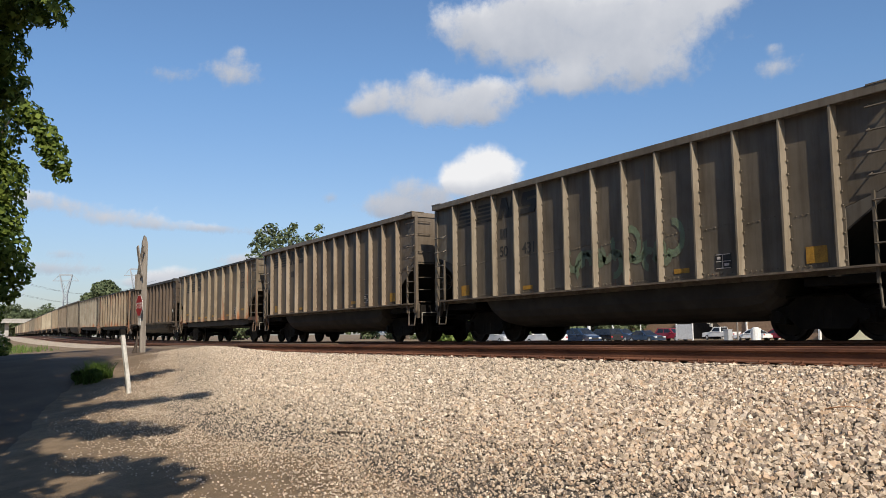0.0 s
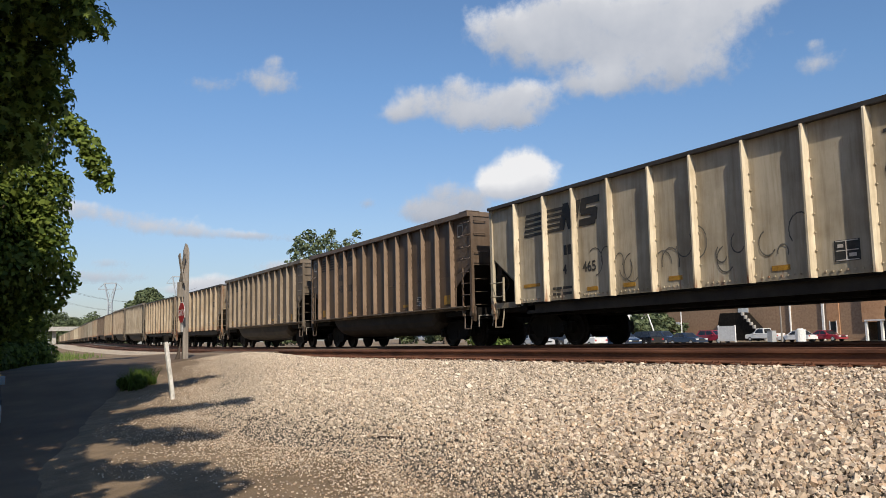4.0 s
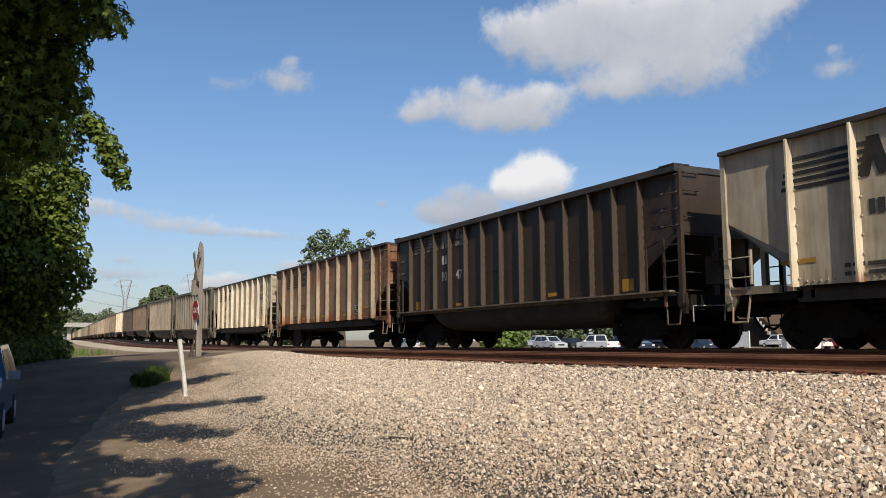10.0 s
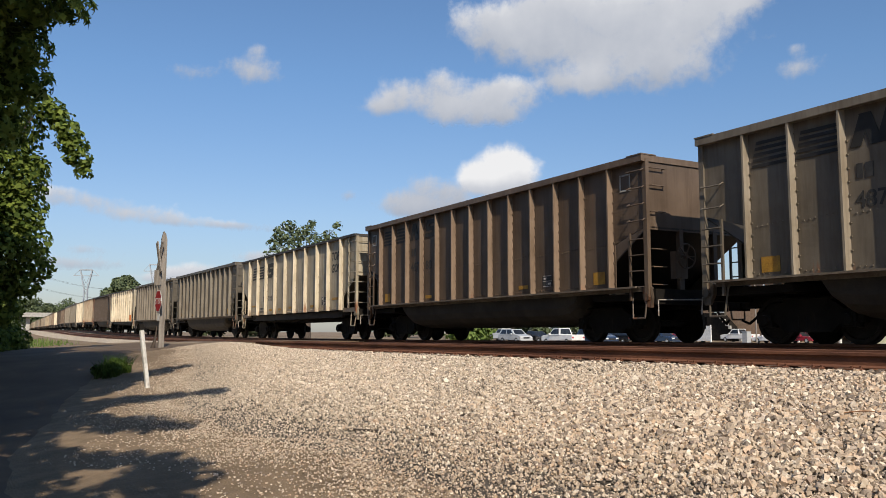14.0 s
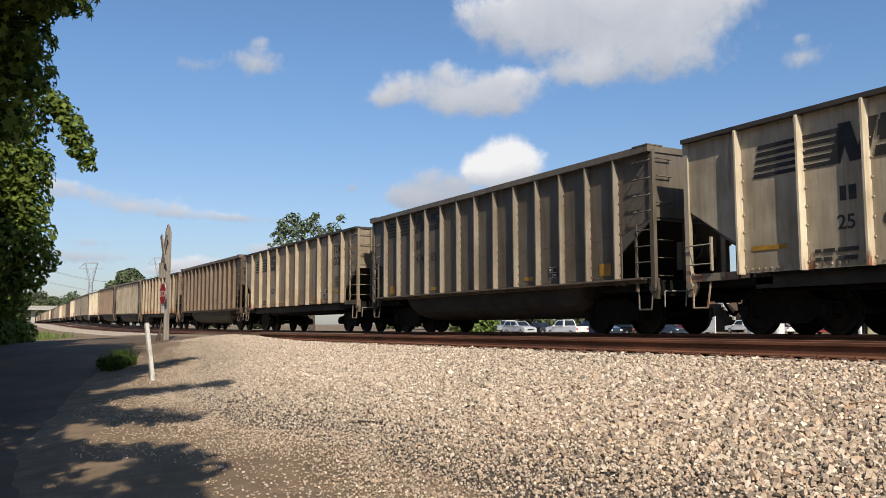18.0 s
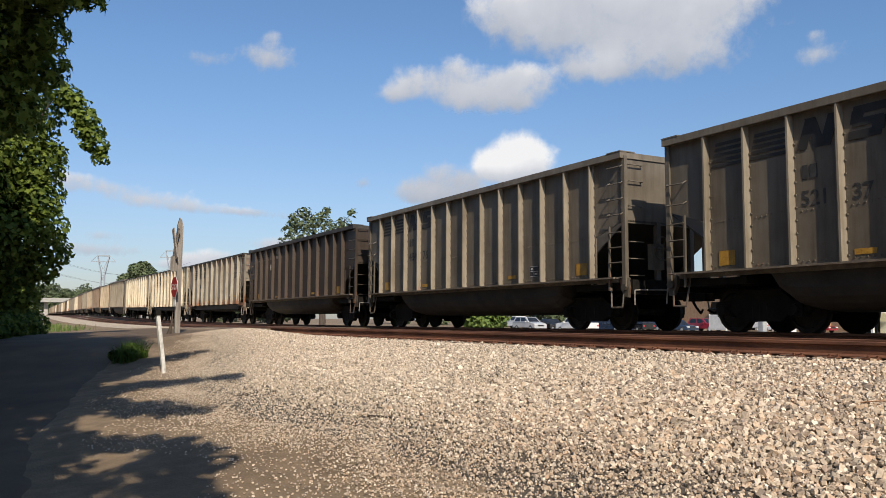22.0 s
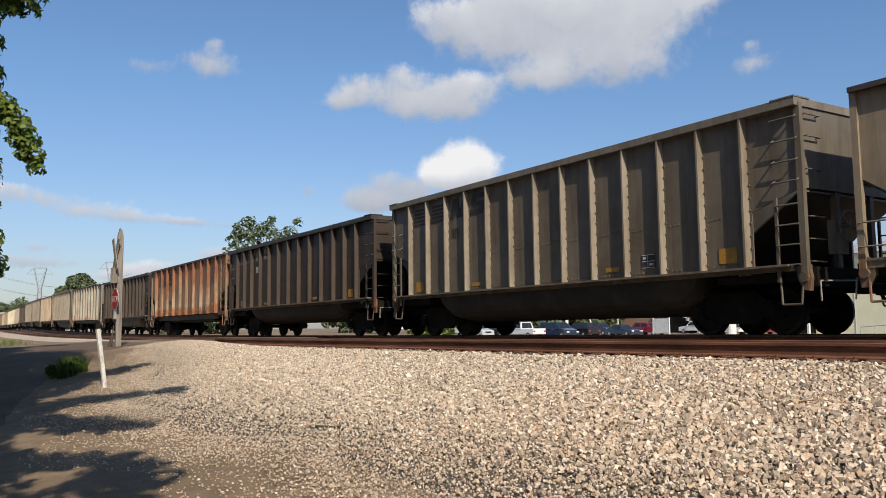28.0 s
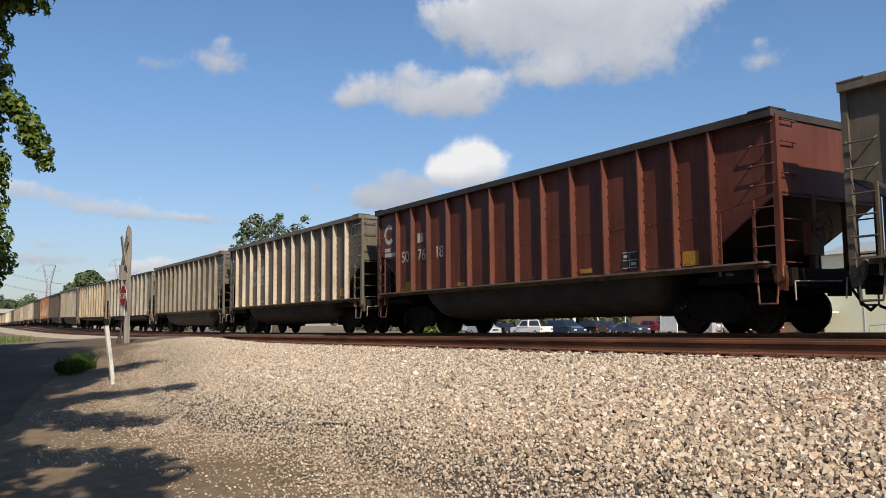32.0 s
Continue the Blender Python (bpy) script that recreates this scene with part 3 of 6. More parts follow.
def gondola(name, kind, L, top, sill, posts, label):
    """One open coal car, standing on z = 0 at the rail, with its parts."""
    car = thing(name, label, "railway car", "cars of the coal train")
    h, W = L / 2, 1.6
    bay = L / 2 - abs(posts[0])
    tall = kind != "T"
    cut = 0.03
    panel = prism(geo(), side_outline(L, sill, top, bay * 0.92, 1.05 if tall else 0.6), "y", -W, -W + 0.025)
    part("side_panel", panel, PAINT, car)
    part("side_panel", mirrored(panel), PAINT, car)
    # posts along each side
    g0 = rib(0, sill + (0.02 if tall else -0.02), top - 0.1 if tall else top - 0.07, 0.056 if tall else 0.056, 0.15 if tall else 0.16, cut)
    near_rib = mesh_of("side_post", ([(x, y - W, z) for x, y, z in g0[0]], g0[1]), PAINT)
    far_rib = mesh_of("side_post", mirrored(([(x, y - W, z) for x, y, z in g0[0]], g0[1])), PAINT)
    for x in posts:
        for me in (near_rib, far_rib):
            part("side_post", me, None, car).location.x = x
    rv = geo()
    for i, x in enumerate(posts):
        for j, z in enumerate(np.arange(sill + 0.12, top - 0.5, 0.24 if tall else 0.34)):
            box(rv, x + 0.05, x + 0.078, -W - 0.03, -W, z, z + 0.028)
    if tall:
        for i in range(len(posts) - 1):
            for k in range(6):
                x = posts[i] + 0.16 + k * 0.12
                for z in (sill + 0.08, sill + 1.0):
                    box(rv, x, x + 0.026, -W - 0.016, -W, z + 0.01 * k * (z > 2), z + 0.026 + 0.01 * k * (z > 2))
    else:
        for i in range(len(posts) - 1):
            for k in range(7):
                x = posts[i] + 0.2 + k * 0.15
                box(rv, x, x + 0.035, -W - 0.02, -W, sill + 0.06, sill + 0.095)
    tagged(part("rivets", rv, PAINT, car), kind="stuff")
    # ends
    ep = prism(geo(), [(-W, 2.55), (W, 2.55), (W, top), (-W, top)], "x", h - 0.03, h)
    ss = add(geo(), [(h, -W + 0.03, 2.62), (h, W - 0.03, 2.62), (h - 2.1, W - 0.03, sill), (h - 2.1, -W + 0.03, sill), (h, -W + 0.03, 2.58), (h, W - 0.03, 2.58), (h - 2.1, W - 0.03, sill - 0.04), (h - 2.1, -W + 0.03, sill - 0.04)],
             [(0, 1, 2, 3), (4, 7, 6, 5), (0, 4, 5, 1), (1, 5, 6, 2), (2, 6, 7, 3), (3, 7, 4, 0)])
    st = [box(geo(), h - 0.1, h + 0.02, y - 0.06, y + 0.06, 1.1, 2.6) for y in (-0.55, 0.55)]
    if not tall:
        st += [box(geo(), h, h + 0.07, y - 0.04, y + 0.04, 2.6, top - 0.07) for y in (-1.05, -0.45, 0.1, 0.7, 1.2)]
        st += [box(geo(), h, h + 0.09, -W, W, 2.5, 2.6)]
    pl = geo()
    box(pl, h - 2.0, h + 0.12, -1.5, 1.5, 0.98, 1.12)
    box(pl, h - 0.1, h + 0.16, -1.52, 1.52, 0.86, 1.2)
    box(pl, h - 1.9, h - 1.65, -1.3, 1.3, 0.95, 1.3)
    cp = geo()
    box(cp, h, PITCH / 2 - 0.12, -0.1, 0.1, 0.74, 0.96)
    prism(cp, [(PITCH / 2 - 0.3, -0.16), (PITCH / 2 - 0.02, -0.19), (PITCH / 2 + 0.06, -0.08), (PITCH / 2 - 0.06, 0.02), (PITCH / 2 - 0.02, 0.19), (PITCH / 2 - 0.3, 0.16)], "z", 0.7, 1.0)
    for flip in (False, True):
        m = mirrored_x if flip else (lambda q: q)
        part("end_panel", m(ep), PAINT, car)
        part("slope_sheet", m(ss), PAINT, car)
        for q in st:
            part("end_post", m(q), PAINT, car)
        part("end_platform", m(pl), STEEL, car)
        part("coupler", m(cp), STEEL, car, "dark knuckle coupler")
        lg, eg = ladder(L, kind, top), end_irons(L, top, tall)
        lb = ladder(L, kind, top, False)
        for side, (gl, gg, gs) in ((lambda q: q, lb if flip else lg), (mirrored, lg if flip else lb)):
            part("ladder", m(side(gl)), PAINT, car, "worn climbing irons")
            part("step", m(side(gs)), PAINT, car)
            for q in gg:
                part("grab_iron", m(side(q)), PAINT, car)
        q = geo()
        prism(q, [(h - 0.2, 1.2), (h - 0.17, 0.98), (h - 0.06, 0.8), (h + 0.06, 0.78), (h + 0.1, 1.0), (h + 0.06, 1.24), (h - 0.04, 1.3)], "y", -1.6, -1.5)
        tube(q, (h - 0.02, -1.66, 1.02), (h - 0.02, -1.45, 1.02), 0.09, 8)
        part("corner_casting", m(q), PAINT, car, "rust-stained pale corner casting")
        q = tube(geo(), (h + 0.2, -1.5, 0.95), (h + 0.28, -0.2, 0.98), 0.016, 5)
        tube(q, (h + 0.2, -1.5, 0.95), (h + 0.22, -1.52, 0.6), 0.016, 5)
        part("uncoupling_lever", m(q), IRON, car)
        q = geo()
        pts = [(h + 0.15, 0.3, 0.85), (h + 0.35, 0.32, 0.55), (h + 0.52, 0.28, 0.42), (h + 0.66, 0.2, 0.5)]
        for u, v in zip(pts, pts[1:]):
            tube(q, u, v, 0.03, 6)
        part("air_hose", m(q), STEEL, car)
        for q in () if flip else eg:
            part("grab_iron" if tall else "end_ladder", q, PAINT, car)
    for sx in (-1, 1):
        for sy in (-1, 1):
            q = geo()
            box(q, sx * h - 0.06, sx * h + 0.06, sy * W - 0.05, sy * W + 0.05, 1.0, top - 0.06)
            part("corner_post", q, PAINT, car)
    # top chord
    q = geo()
    t0, ov, hh = (top - 0.12, 0.16, 0.15) if tall else (top - 0.07, 0.13, 0.09)
    for s in (-1, 1):
        box(q, -h - 0.04, h + 0.04, s * W - (ov if s < 0 else 0.06), s * W + (ov if s > 0 else 0.06), t0, t0 + hh)
        box(q, s * h - (0.035 if s < 0 else 0.08), s * h + (0.035 if s > 0 else 0.08), -W + 0.06, W - 0.06, t0 + 0.003, t0 + hh - 0.003)
        if tall:
            for sy in (-1, 1):
                prism(q, [(s * (h - 0.45), sy * (W - 0.3)), (s * (h + 0.05), sy * (W - 0.3)), (s * (h + 0.05), sy * (W + ov + 0.01)), (s * (h - 0.45), sy * (W + ov + 0.01))], "z", t0 + hh, t0 + hh + 0.025)
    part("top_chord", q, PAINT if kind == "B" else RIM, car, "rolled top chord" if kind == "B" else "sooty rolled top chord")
    # sills and belly
    for s in (-1, 1):
        q = geo()
        if tall:
            box(q, -h + 0.25, h - 0.25, s * 1.66 - 0.1, s * 1.66 + 0.1, sill - 0.02, sill + 0.02)
            box(q, -h + 0.25, h - 0.25, s * 1.56 - 0.03, s * 1.56 + 0.03, sill - 0.1, sill - 0.02)
        else:
            box(q, -h + 1.6, h - 1.6, s * 1.45 - 0.05, s * 1.45 + 0.05, sill - 0.3, sill - 0.01)
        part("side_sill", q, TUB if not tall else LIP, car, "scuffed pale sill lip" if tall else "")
        if not tall:
            for e in (-1, 1):
                part("end_sill", box(geo(), e * (h - 0.65) - 0.62, e * (h - 0.65) + 0.62, s * 1.56 - 0.05, s * 1.56 + 0.05, sill - 0.1, sill + 0.06), PAINT, car)
    q = geo()
    box(q, -h, h, -0.32, 0.32, 0.78, 1.2)
    if not tall:
        box(q, -4.3, 4.3, -1.15, 1.15, 0.82, 1.17)
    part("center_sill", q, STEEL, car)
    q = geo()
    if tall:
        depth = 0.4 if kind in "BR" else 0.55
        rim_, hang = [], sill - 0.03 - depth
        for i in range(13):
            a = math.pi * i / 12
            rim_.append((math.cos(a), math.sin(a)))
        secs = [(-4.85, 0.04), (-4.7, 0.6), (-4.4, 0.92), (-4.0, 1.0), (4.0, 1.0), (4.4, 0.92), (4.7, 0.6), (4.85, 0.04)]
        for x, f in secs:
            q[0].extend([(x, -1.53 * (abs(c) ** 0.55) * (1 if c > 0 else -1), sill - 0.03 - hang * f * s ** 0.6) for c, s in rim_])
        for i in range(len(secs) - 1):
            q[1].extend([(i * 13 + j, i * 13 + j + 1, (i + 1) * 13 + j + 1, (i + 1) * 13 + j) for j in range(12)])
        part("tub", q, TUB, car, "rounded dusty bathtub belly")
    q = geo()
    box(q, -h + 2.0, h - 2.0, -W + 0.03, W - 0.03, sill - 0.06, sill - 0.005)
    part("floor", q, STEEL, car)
    # brake rigging below
    q = geo()
    for y in (-1.1, 0.9):
        tube(q, (-h + 1.5, y, 0.86), (h - 1.5, y, 0.82), 0.025, 5)
    if kind == "T":
        tube(q, (-4.6, -1.35, 0.93), (4.4, -1.35, 0.9), 0.02, 5)
        for x in np.arange(-4.2, 4.3, 1.4):
            box(q, x - 0.04, x + 0.04, -1.4, -1.3, 0.88, 1.1)
    part("brake_rigging", q, STEEL, car)
    w = geo()
    n = 16
    for i in range(n):
        a, b = 2 * math.pi * i / n, 2 * math.pi * (i + 1) / n
        zc = 3.45 if kind == "T" else 1.95
        tube(w, (h + 0.3, -0.7 + 0.28 * math.cos(a), zc + 0.28 * math.sin(a)), (h + 0.3, -0.7 + 0.28 * math.cos(b), zc + 0.28 * math.sin(b)), 0.018, 5)
        if i % 3 == 0:
            tube(w, (h + 0.3, -0.7, zc), (h + 0.3, -0.7 + 0.28 * math.cos(a), zc + 0.28 * math.sin(a)), 0.014, 4)
    tube(w, (h, -0.7, zc), (h + 0.32, -0.7, zc), 0.05, 8)
    box(w, h, h + 0.16, -0.9, -0.52, zc - 0.5, zc + 0.12)
    tube(w, (h + 0.08, -0.7, 1.1), (h + 0.08, -0.7, zc - 0.4), 0.03, 5)
    part("brake_wheel", w, PAINT, car, "pale painted brake wheel and its gear housing")
    for s in (-1, 1):
        t = part("truck", BOLSTER, None, car, "black cast-steel truck")
        t.location.x = s * (h - 1.95)
        part("side_frame", FRAME_A, None, t)
        part("side_frame", FRAME_B, None, t)
        for x in (-0.89, 0.89):
            part("wheelset", WHEELS, None, t).location = (x, 0, 0.457)
    return car


def evenly(n, span):
    return [-span / 2 + span * i / (n - 1) for i in range(n)]


def stepped(gaps, mid=0.0):
    """Places of the side posts, the gaps between them given from one end."""
    out = [mid - sum(gaps) / 2]
    for a in gaps:
        out.append(out[-1] + a)
    return out


BASE = {
    "B": gondola("tub_gondola", "B", 14.8, 4.215, 1.246, evenly(13, 12.5), "tall grey steel coal gondola with ribbed sides and tub belly"),
    "T": gondola("coal_gondola", "T", 15.18, 4.125, 1.2, stepped([1.42, 1.3, 1.42, 1.45, 1.3, 1.43, 1.41, 1.27, 1.36]), "flat-bottomed cream coal gondola with ten side posts"),
    "S": gondola("coal_gondola", "T", 14.6, 4.1, 1.2, stepped([1.37, 1.3, 1.3, 1.33, 1.28, 1.28, 1.28, 1.24, 1.32], 0.25), "flat-bottomed cream coal gondola with ten even side posts"),
    "H": gondola("tub_gondola", "H", 15.15, 4.1, 1.3, stepped([0.98, 0.98] + [1.1] * 8 + [0.95, 0.95]), "dark brown sooty ribbed steel coal gondola"),
    "R": gondola("tub_gondola", "R", 15.7, 4.12, 1.32, stepped([0.97, 0.97] + [1.12] * 8 + [0.97, 0.97]), "oxide red ribbed steel coal gondola with tub belly"),
}


# stencils on the near side, made once for each kind
def bars(rows):
    g = geo()
    for i, (x0, x1, z0, z1, lean) in enumerate(rows):
        d = -0.006 - 0.0004 * i
        add(g, [(x0, d, z0), (x1, d, z0), (x1 + lean, d, z1), (x0 + lean, d, z1), (x0, 0.0, z0), (x1, 0.0, z0), (x1 + lean, 0.0, z1), (x0 + lean, 0.0, z1)], BOX)
    return g


STROKES_N = [(0.0, 0.22, 0, 0.66, 0.22), (0.4, 0.64, 0, 0.66, -0.2), (0.5, 0.74, 0, 0.66, 0.22)]
STROKES_S = [(0.0, 0.66, 0, 0.17, 0.03), (0.48, 0.72, 0.1, 0.38, 0.05), (0.1, 0.7, 0.25, 0.41, 0.03), (0.06, 0.3, 0.32, 0.58, 0.05), (0.12, 0.84, 0.5, 0.67, 0.03)]


def emblem(parts_, k, kz):
    """Five stripes that run into bold slanted strokes: parts_ are (kind, x, width)."""
    rows = []
    for what, x, w in parts_:
        if what == "stripes":
            rows += [(x + 0.03 * i, x + w + 0.03 * i, 0.13 * i * kz, (0.13 * i + 0.075) * kz, 0.02) for i in range(5)]
        else:
            rows += [(x + a * k, x + b * k, c * kz, d * kz, e * k) for a, b, c, d, e in (STROKES_N if what == "n" else STROKES_S)]
    return bars(rows)


SHORT = [("stripes", 0, 1.8), ("n", 1.66, 0), ("s", 2.52, 0)]
LONG = [("stripes", 0, 0.85), ("stripes", 1.0, 0.88), ("n", 2.1, 0), ("s", 3.15, 0)]
EMBLEM = mesh_of("emblem", emblem(SHORT, 1.0, 1.06), INK)
EMBLEM_OLD = mesh_of("emblem", emblem(LONG, 0.95, 0.86), INK)
EMBLEM_PALE = mesh_of("emblem", emblem(LONG, 0.95, 0.9), FADEDWHITE)
REFLECTOR = mesh_of("reflector", bars([(0, 0.42, 0, 0.1, 0)]), YELLOW)
SMALL = mesh_of("stencil", bars([(0.0 + 0.02 * i, 0.75 - 0.09 * (i % 3), -0.12 * i, -0.12 * i + 0.05, 0) for i in range(5)]), FADED)
PLATE = mesh_of("data_plate", bars([(0, 0.56, 0, 0.42, 0)]), BLACK)
PLATE_LINES = mesh_of("plate_lines", bars([(0.03, 0.53, 0.39, 0.41, 0), (0.03, 0.53, 0.2, 0.22, 0), (0.03, 0.53, 0.01, 0.03, 0), (0.25, 0.27, 0.02, 0.4, 0), (0.07, 0.2, 0.27, 0.34, 0), (0.32, 0.48, 0.08, 0.15, 0)]), WHITE)
WORD_A, WORD_B = text_mesh("lettering", "TOP", 0.47, BLACK, 0.18, 0.012), text_mesh("lettering", "GON", 0.47, BLACK, 0.18, 0.012)
WORD_C, WORD_D = text_mesh("lettering", "TOP", 0.47, FADED, 0.18, 0.012), text_mesh("lettering", "GON", 0.47, FADED, 0.18, 0.012)
MARK = mesh_of("mark", bars([(0, 0.12, 0, 0.26, 0), (0.17, 0.31, 0, 0.26, 0)]), BLACK)
MARK_OLD = mesh_of("mark", bars([(0, 0.12, 0, 0.26, 0), (0.17, 0.31, 0, 0.26, 0)]), FADED)
MARK_PALE = mesh_of("mark", bars([(0, 0.14, 0, 0.3, 0), (0.2, 0.36, 0, 0.3, 0)]), WHITE)
RING = geo()
for i in range(10):
    a0, a1 = radians(40 + 28 * i), radians(40 + 28 * (i + 1))
    add(RING, [(0.34 * math.cos(a0), 0, 0.34 * math.sin(a0)), (0.34 * math.cos(a1), 0, 0.34 * math.sin(a1)), (0.2 * math.cos(a1), 0, 0.2 * math.sin(a1)), (0.2 * math.cos(a0), 0, 0.2 * math.sin(a0))], [(0, 1, 2, 3)])
add(RING, [(-0.3, 0, -0.75), (0.5, 0, -0.75), (0.5, 0, -0.62), (-0.3, 0, -0.62)], [(0, 1, 2, 3)])
add(RING, [(-0.3, 0, -0.58), (0.1, 0, -0.58), (0.1, 0, -0.46), (-0.3, 0, -0.46)], [(0, 1, 2, 3)])
RING = mesh_of("wheel_emblem", RING, WHITE)


def put(car, name, me, x, z, label="", scale=1.0):
    ob = part(name, me, None, car, label)
    ob.location = (x, -1.607, z)
    if scale != 1.0:
        ob.scale = (scale, scale, scale)
    return ob


SIGNPALE = plain("pale_patch_paint", [(0.3, (0.3, 0.29, 0.26)), (0.7, (0.4, 0.39, 0.36))], 3, 0.7)
PALEGREY = plain("pale_grey_patch_paint", [(0.3, (0.22, 0.215, 0.2)), (0.7, (0.3, 0.29, 0.27))], 3, 0.7)
GREENSPRAY = plain("green_spray_paint", [(0.35, (0.15, 0.17, 0.12)), (0.7, (0.15, 0.22, 0.13))], 2, 0.7)
BLACKSPRAY = plain("black_spray_paint", [(0.35, (0.06, 0.057, 0.05)), (0.7, (0.24, 0.22, 0.18))], 5, 0.7)
ORANGEPRIMER = plain("orange_primer", [(0.3, (0.36, 0.1, 0.02)), (0.7, (0.5, 0.16, 0.04))], 6, 0.7)
STRIP_A = mesh_of("reflector", bars([(0, 0.8, 0, 0.09, 0)]), YELLOW)
STRIP_B = mesh_of("reflector", bars([(0, 1.0, 0, 0.1, 0)]), YELLOW)
SQUARE = mesh_of("reflector", bars([(0, 0.42, 0, 0.3, 0)]), YELLOW)
SMALL_B = mesh_of("stencil", bars([(0, 0.12, 0.2, 0.27, 0), (0.17, 0.4, 0.2, 0.27, 0), (0.46, 0.85, 0.2, 0.27, 0), (0, 0.12, 0.05, 0.12, 0), (0.17, 0.34, 0.05, 0.12, 0), (0.46, 0.82, 0.05, 0.12, 0)]), BLACK)
FRAME_ME = mesh_of("tag_frame", bars([(0, 0.36, 0, 0.04, 0), (0, 0.36, 0.36, 0.4, 0), (0, 0.04, 0.045, 0.355, 0), (0.32, 0.36, 0.045, 0.355, 0)]), SIGNPALE)
SCRAWL = {0: (GREENSPRAY, -0.9, 1.4, 3, 13, 3.4), 5: (BLACKSPRAY, -3.0, 1.35, 5, 16, 6.4), 23: (BLACKSPRAY, 2.75, 1.45, 7, 9, 0.9), 24: (BLACKSPRAY, 2.7, 1.35, 9, 4, 0.5)}


def scrawl(seed, n, span, mat):
    rng = random.Random(seed)
    g = geo()
    for i in range(n):
        x, z = span * (i + rng.random()) / n, rng.uniform(0.0, 0.5)
        a, r = rng.uniform(0, 6), rng.uniform(0.12, 0.3)
        w = 0.07 if mat is GREENSPRAY else 0.013
        for s in range(9):
            b, c = a + 0.42 * s, a + 0.42 * (s + 1)
            p = [(x + (r + d) * math.cos(t), -0.003, z + 0.35 + (r + d) * 1.2 * math.sin(t)) for t, d in ((b, -w), (b, w), (c, w), (c, -w))]
            add(g, p, [(0, 1, 2, 3)])
    return mesh_of("graffiti", g, mat)


# kind, colour, rust, number (two halves, either side of a post)
GREY, DUST, PALE, CREAM, TAN, BROWN, SOOT, RED, GRIME = (0.152, 0.131, 0.104), (0.152, 0.123, 0.094), (0.25, 0.228, 0.19), (0.46, 0.408, 0.317), (0.28, 0.23, 0.168), (0.12, 0.085, 0.06), (0.046, 0.031, 0.022), (0.135, 0.04, 0.025), (0.108, 0.094, 0.076)
CARS = {
    -24: ("T", TAN, 0.1, ""), -23: ("B", GREY, 0, ""), -22: ("T", CREAM, 0, ""), -21: ("B", DUST, 0, ""), -20: ("T", TAN, 0.1, ""), -19: ("B", DUST, 0, ""), -18: ("T", TAN, 0.15, ""), -17: ("T", CREAM, 0, ""),
    -16: ("T", TAN, 0.1, ""), -15: ("T", TAN, 0.1, ""), -14: ("B", GREY, 0, ""), -13: ("B", GREY, 0, ""), -12: ("T", TAN, 0.25, ""), -11: ("T", TAN, 0.2, ""), -10: ("T", CREAM, 0.05, ""), -9: ("T", CREAM, 0.05, ""),
    -8: ("T", TAN, 0.1, ""), -7: ("B", DUST, 0, ""), -6: ("B", GREY, 0, ""), -5: ("T", PALE, 0.1, ""), -4: ("T", TAN, 0.3, ""), -3: ("H", BROWN, 0.05, ""), -2: ("T", TAN, 0.12, ""), -1: ("B", DUST, 0.05, ""),
    0: ("B", GREY, 0.0, "50 431"), 1: ("T", TAN, 0.14, "40 153"), 2: ("T", TAN, 0.2, "260 0"), 3: ("B", DUST, 0.0, "47 89"), 4: ("B", BROWN, 0.0, "465 38"), 5: ("T", CREAM, 0.0, "4 465"), 6: ("H", SOOT, 0.0, ""),
    7: ("H", BROWN, 0.05, ""), 8: ("B", GREY, 0.0, "51 030"), 9: ("B", GRIME, 0.0, "464 09"), 10: ("S", CREAM, 0.02, "38 235"), 11: ("T", TAN, 0.42, "759"), 12: ("H", SOOT, 0.0, "10 47"), 13: ("S", CREAM, 0.04, "38"),
    14: ("B", GRIME, 0.0, "464 09"), 15: ("B", GRIME, 0.0, "486 82"), 16: ("T", CREAM, 0.04, "25 710"), 17: ("B", BROWN, 0.0, "467 88"), 18: ("B", GREY, 0.0, "487 81"), 19: ("T", TAN, 0.32, ""), 20: ("B", BROWN, 0.05, ""),
    21: ("T", TAN, 0.02, "39 528"), 22: ("B", GREY, 0.0, "474 85"), 23: ("T", CREAM, 0.03, "25 663"), 24: ("T", CREAM, 0.0, "42 800"), 25: ("S", PALE, 0.26, "21 532"), 26: ("H", SOOT, 0.02, ""), 27: ("B", GREY, 0.0, "484 76"),
    28: ("B", GREY, 0.0, "521 37"), 29: ("T", TAN, 0.08, "39 539"), 30: ("B", GREY, 0.0, "481 63"), 31: ("T", PALE, 0.06, "4 32"), 32: ("H", SOOT, 0.03, "078"), 33: ("T", TAN, 0.42, "39 838"), 34: ("H", SOOT, 0.02, ""),
    35: ("B", GREY, 0.0, ""), 36: ("T", TAN, 0.06, "44 596"), 37: ("T", PALE, 0.0, "39 908"), 38: ("B", GREY, 0.0, "480 45"), 39: ("B", GREY, 0.0, "471 15"), 40: ("R", RED, 0.05, "50 76 18"), 41: ("B", GREY, 0.0, ""),
    42: ("T", CREAM, 0.0, ""), 43: ("B", GREY, 0.0, ""),
}
WORDS = {GREY: "grey", DUST: "dusty brown-grey", PALE: "pale grey", CREAM: "cream", TAN: "dirty tan", BROWN: "brown", SOOT: "sooty dark brown", RED: "oxide red", GRIME: "grimy dark grey"}
FORMS = {"B": "tall tub gondola with thirteen side posts", "T": "flat-bottomed coal gondola with ten side posts", "S": "flat-bottomed coal gondola with ten even side posts", "H": "ribbed coal gondola with a dark belly", "R": "ribbed tub gondola with pale lettering"}
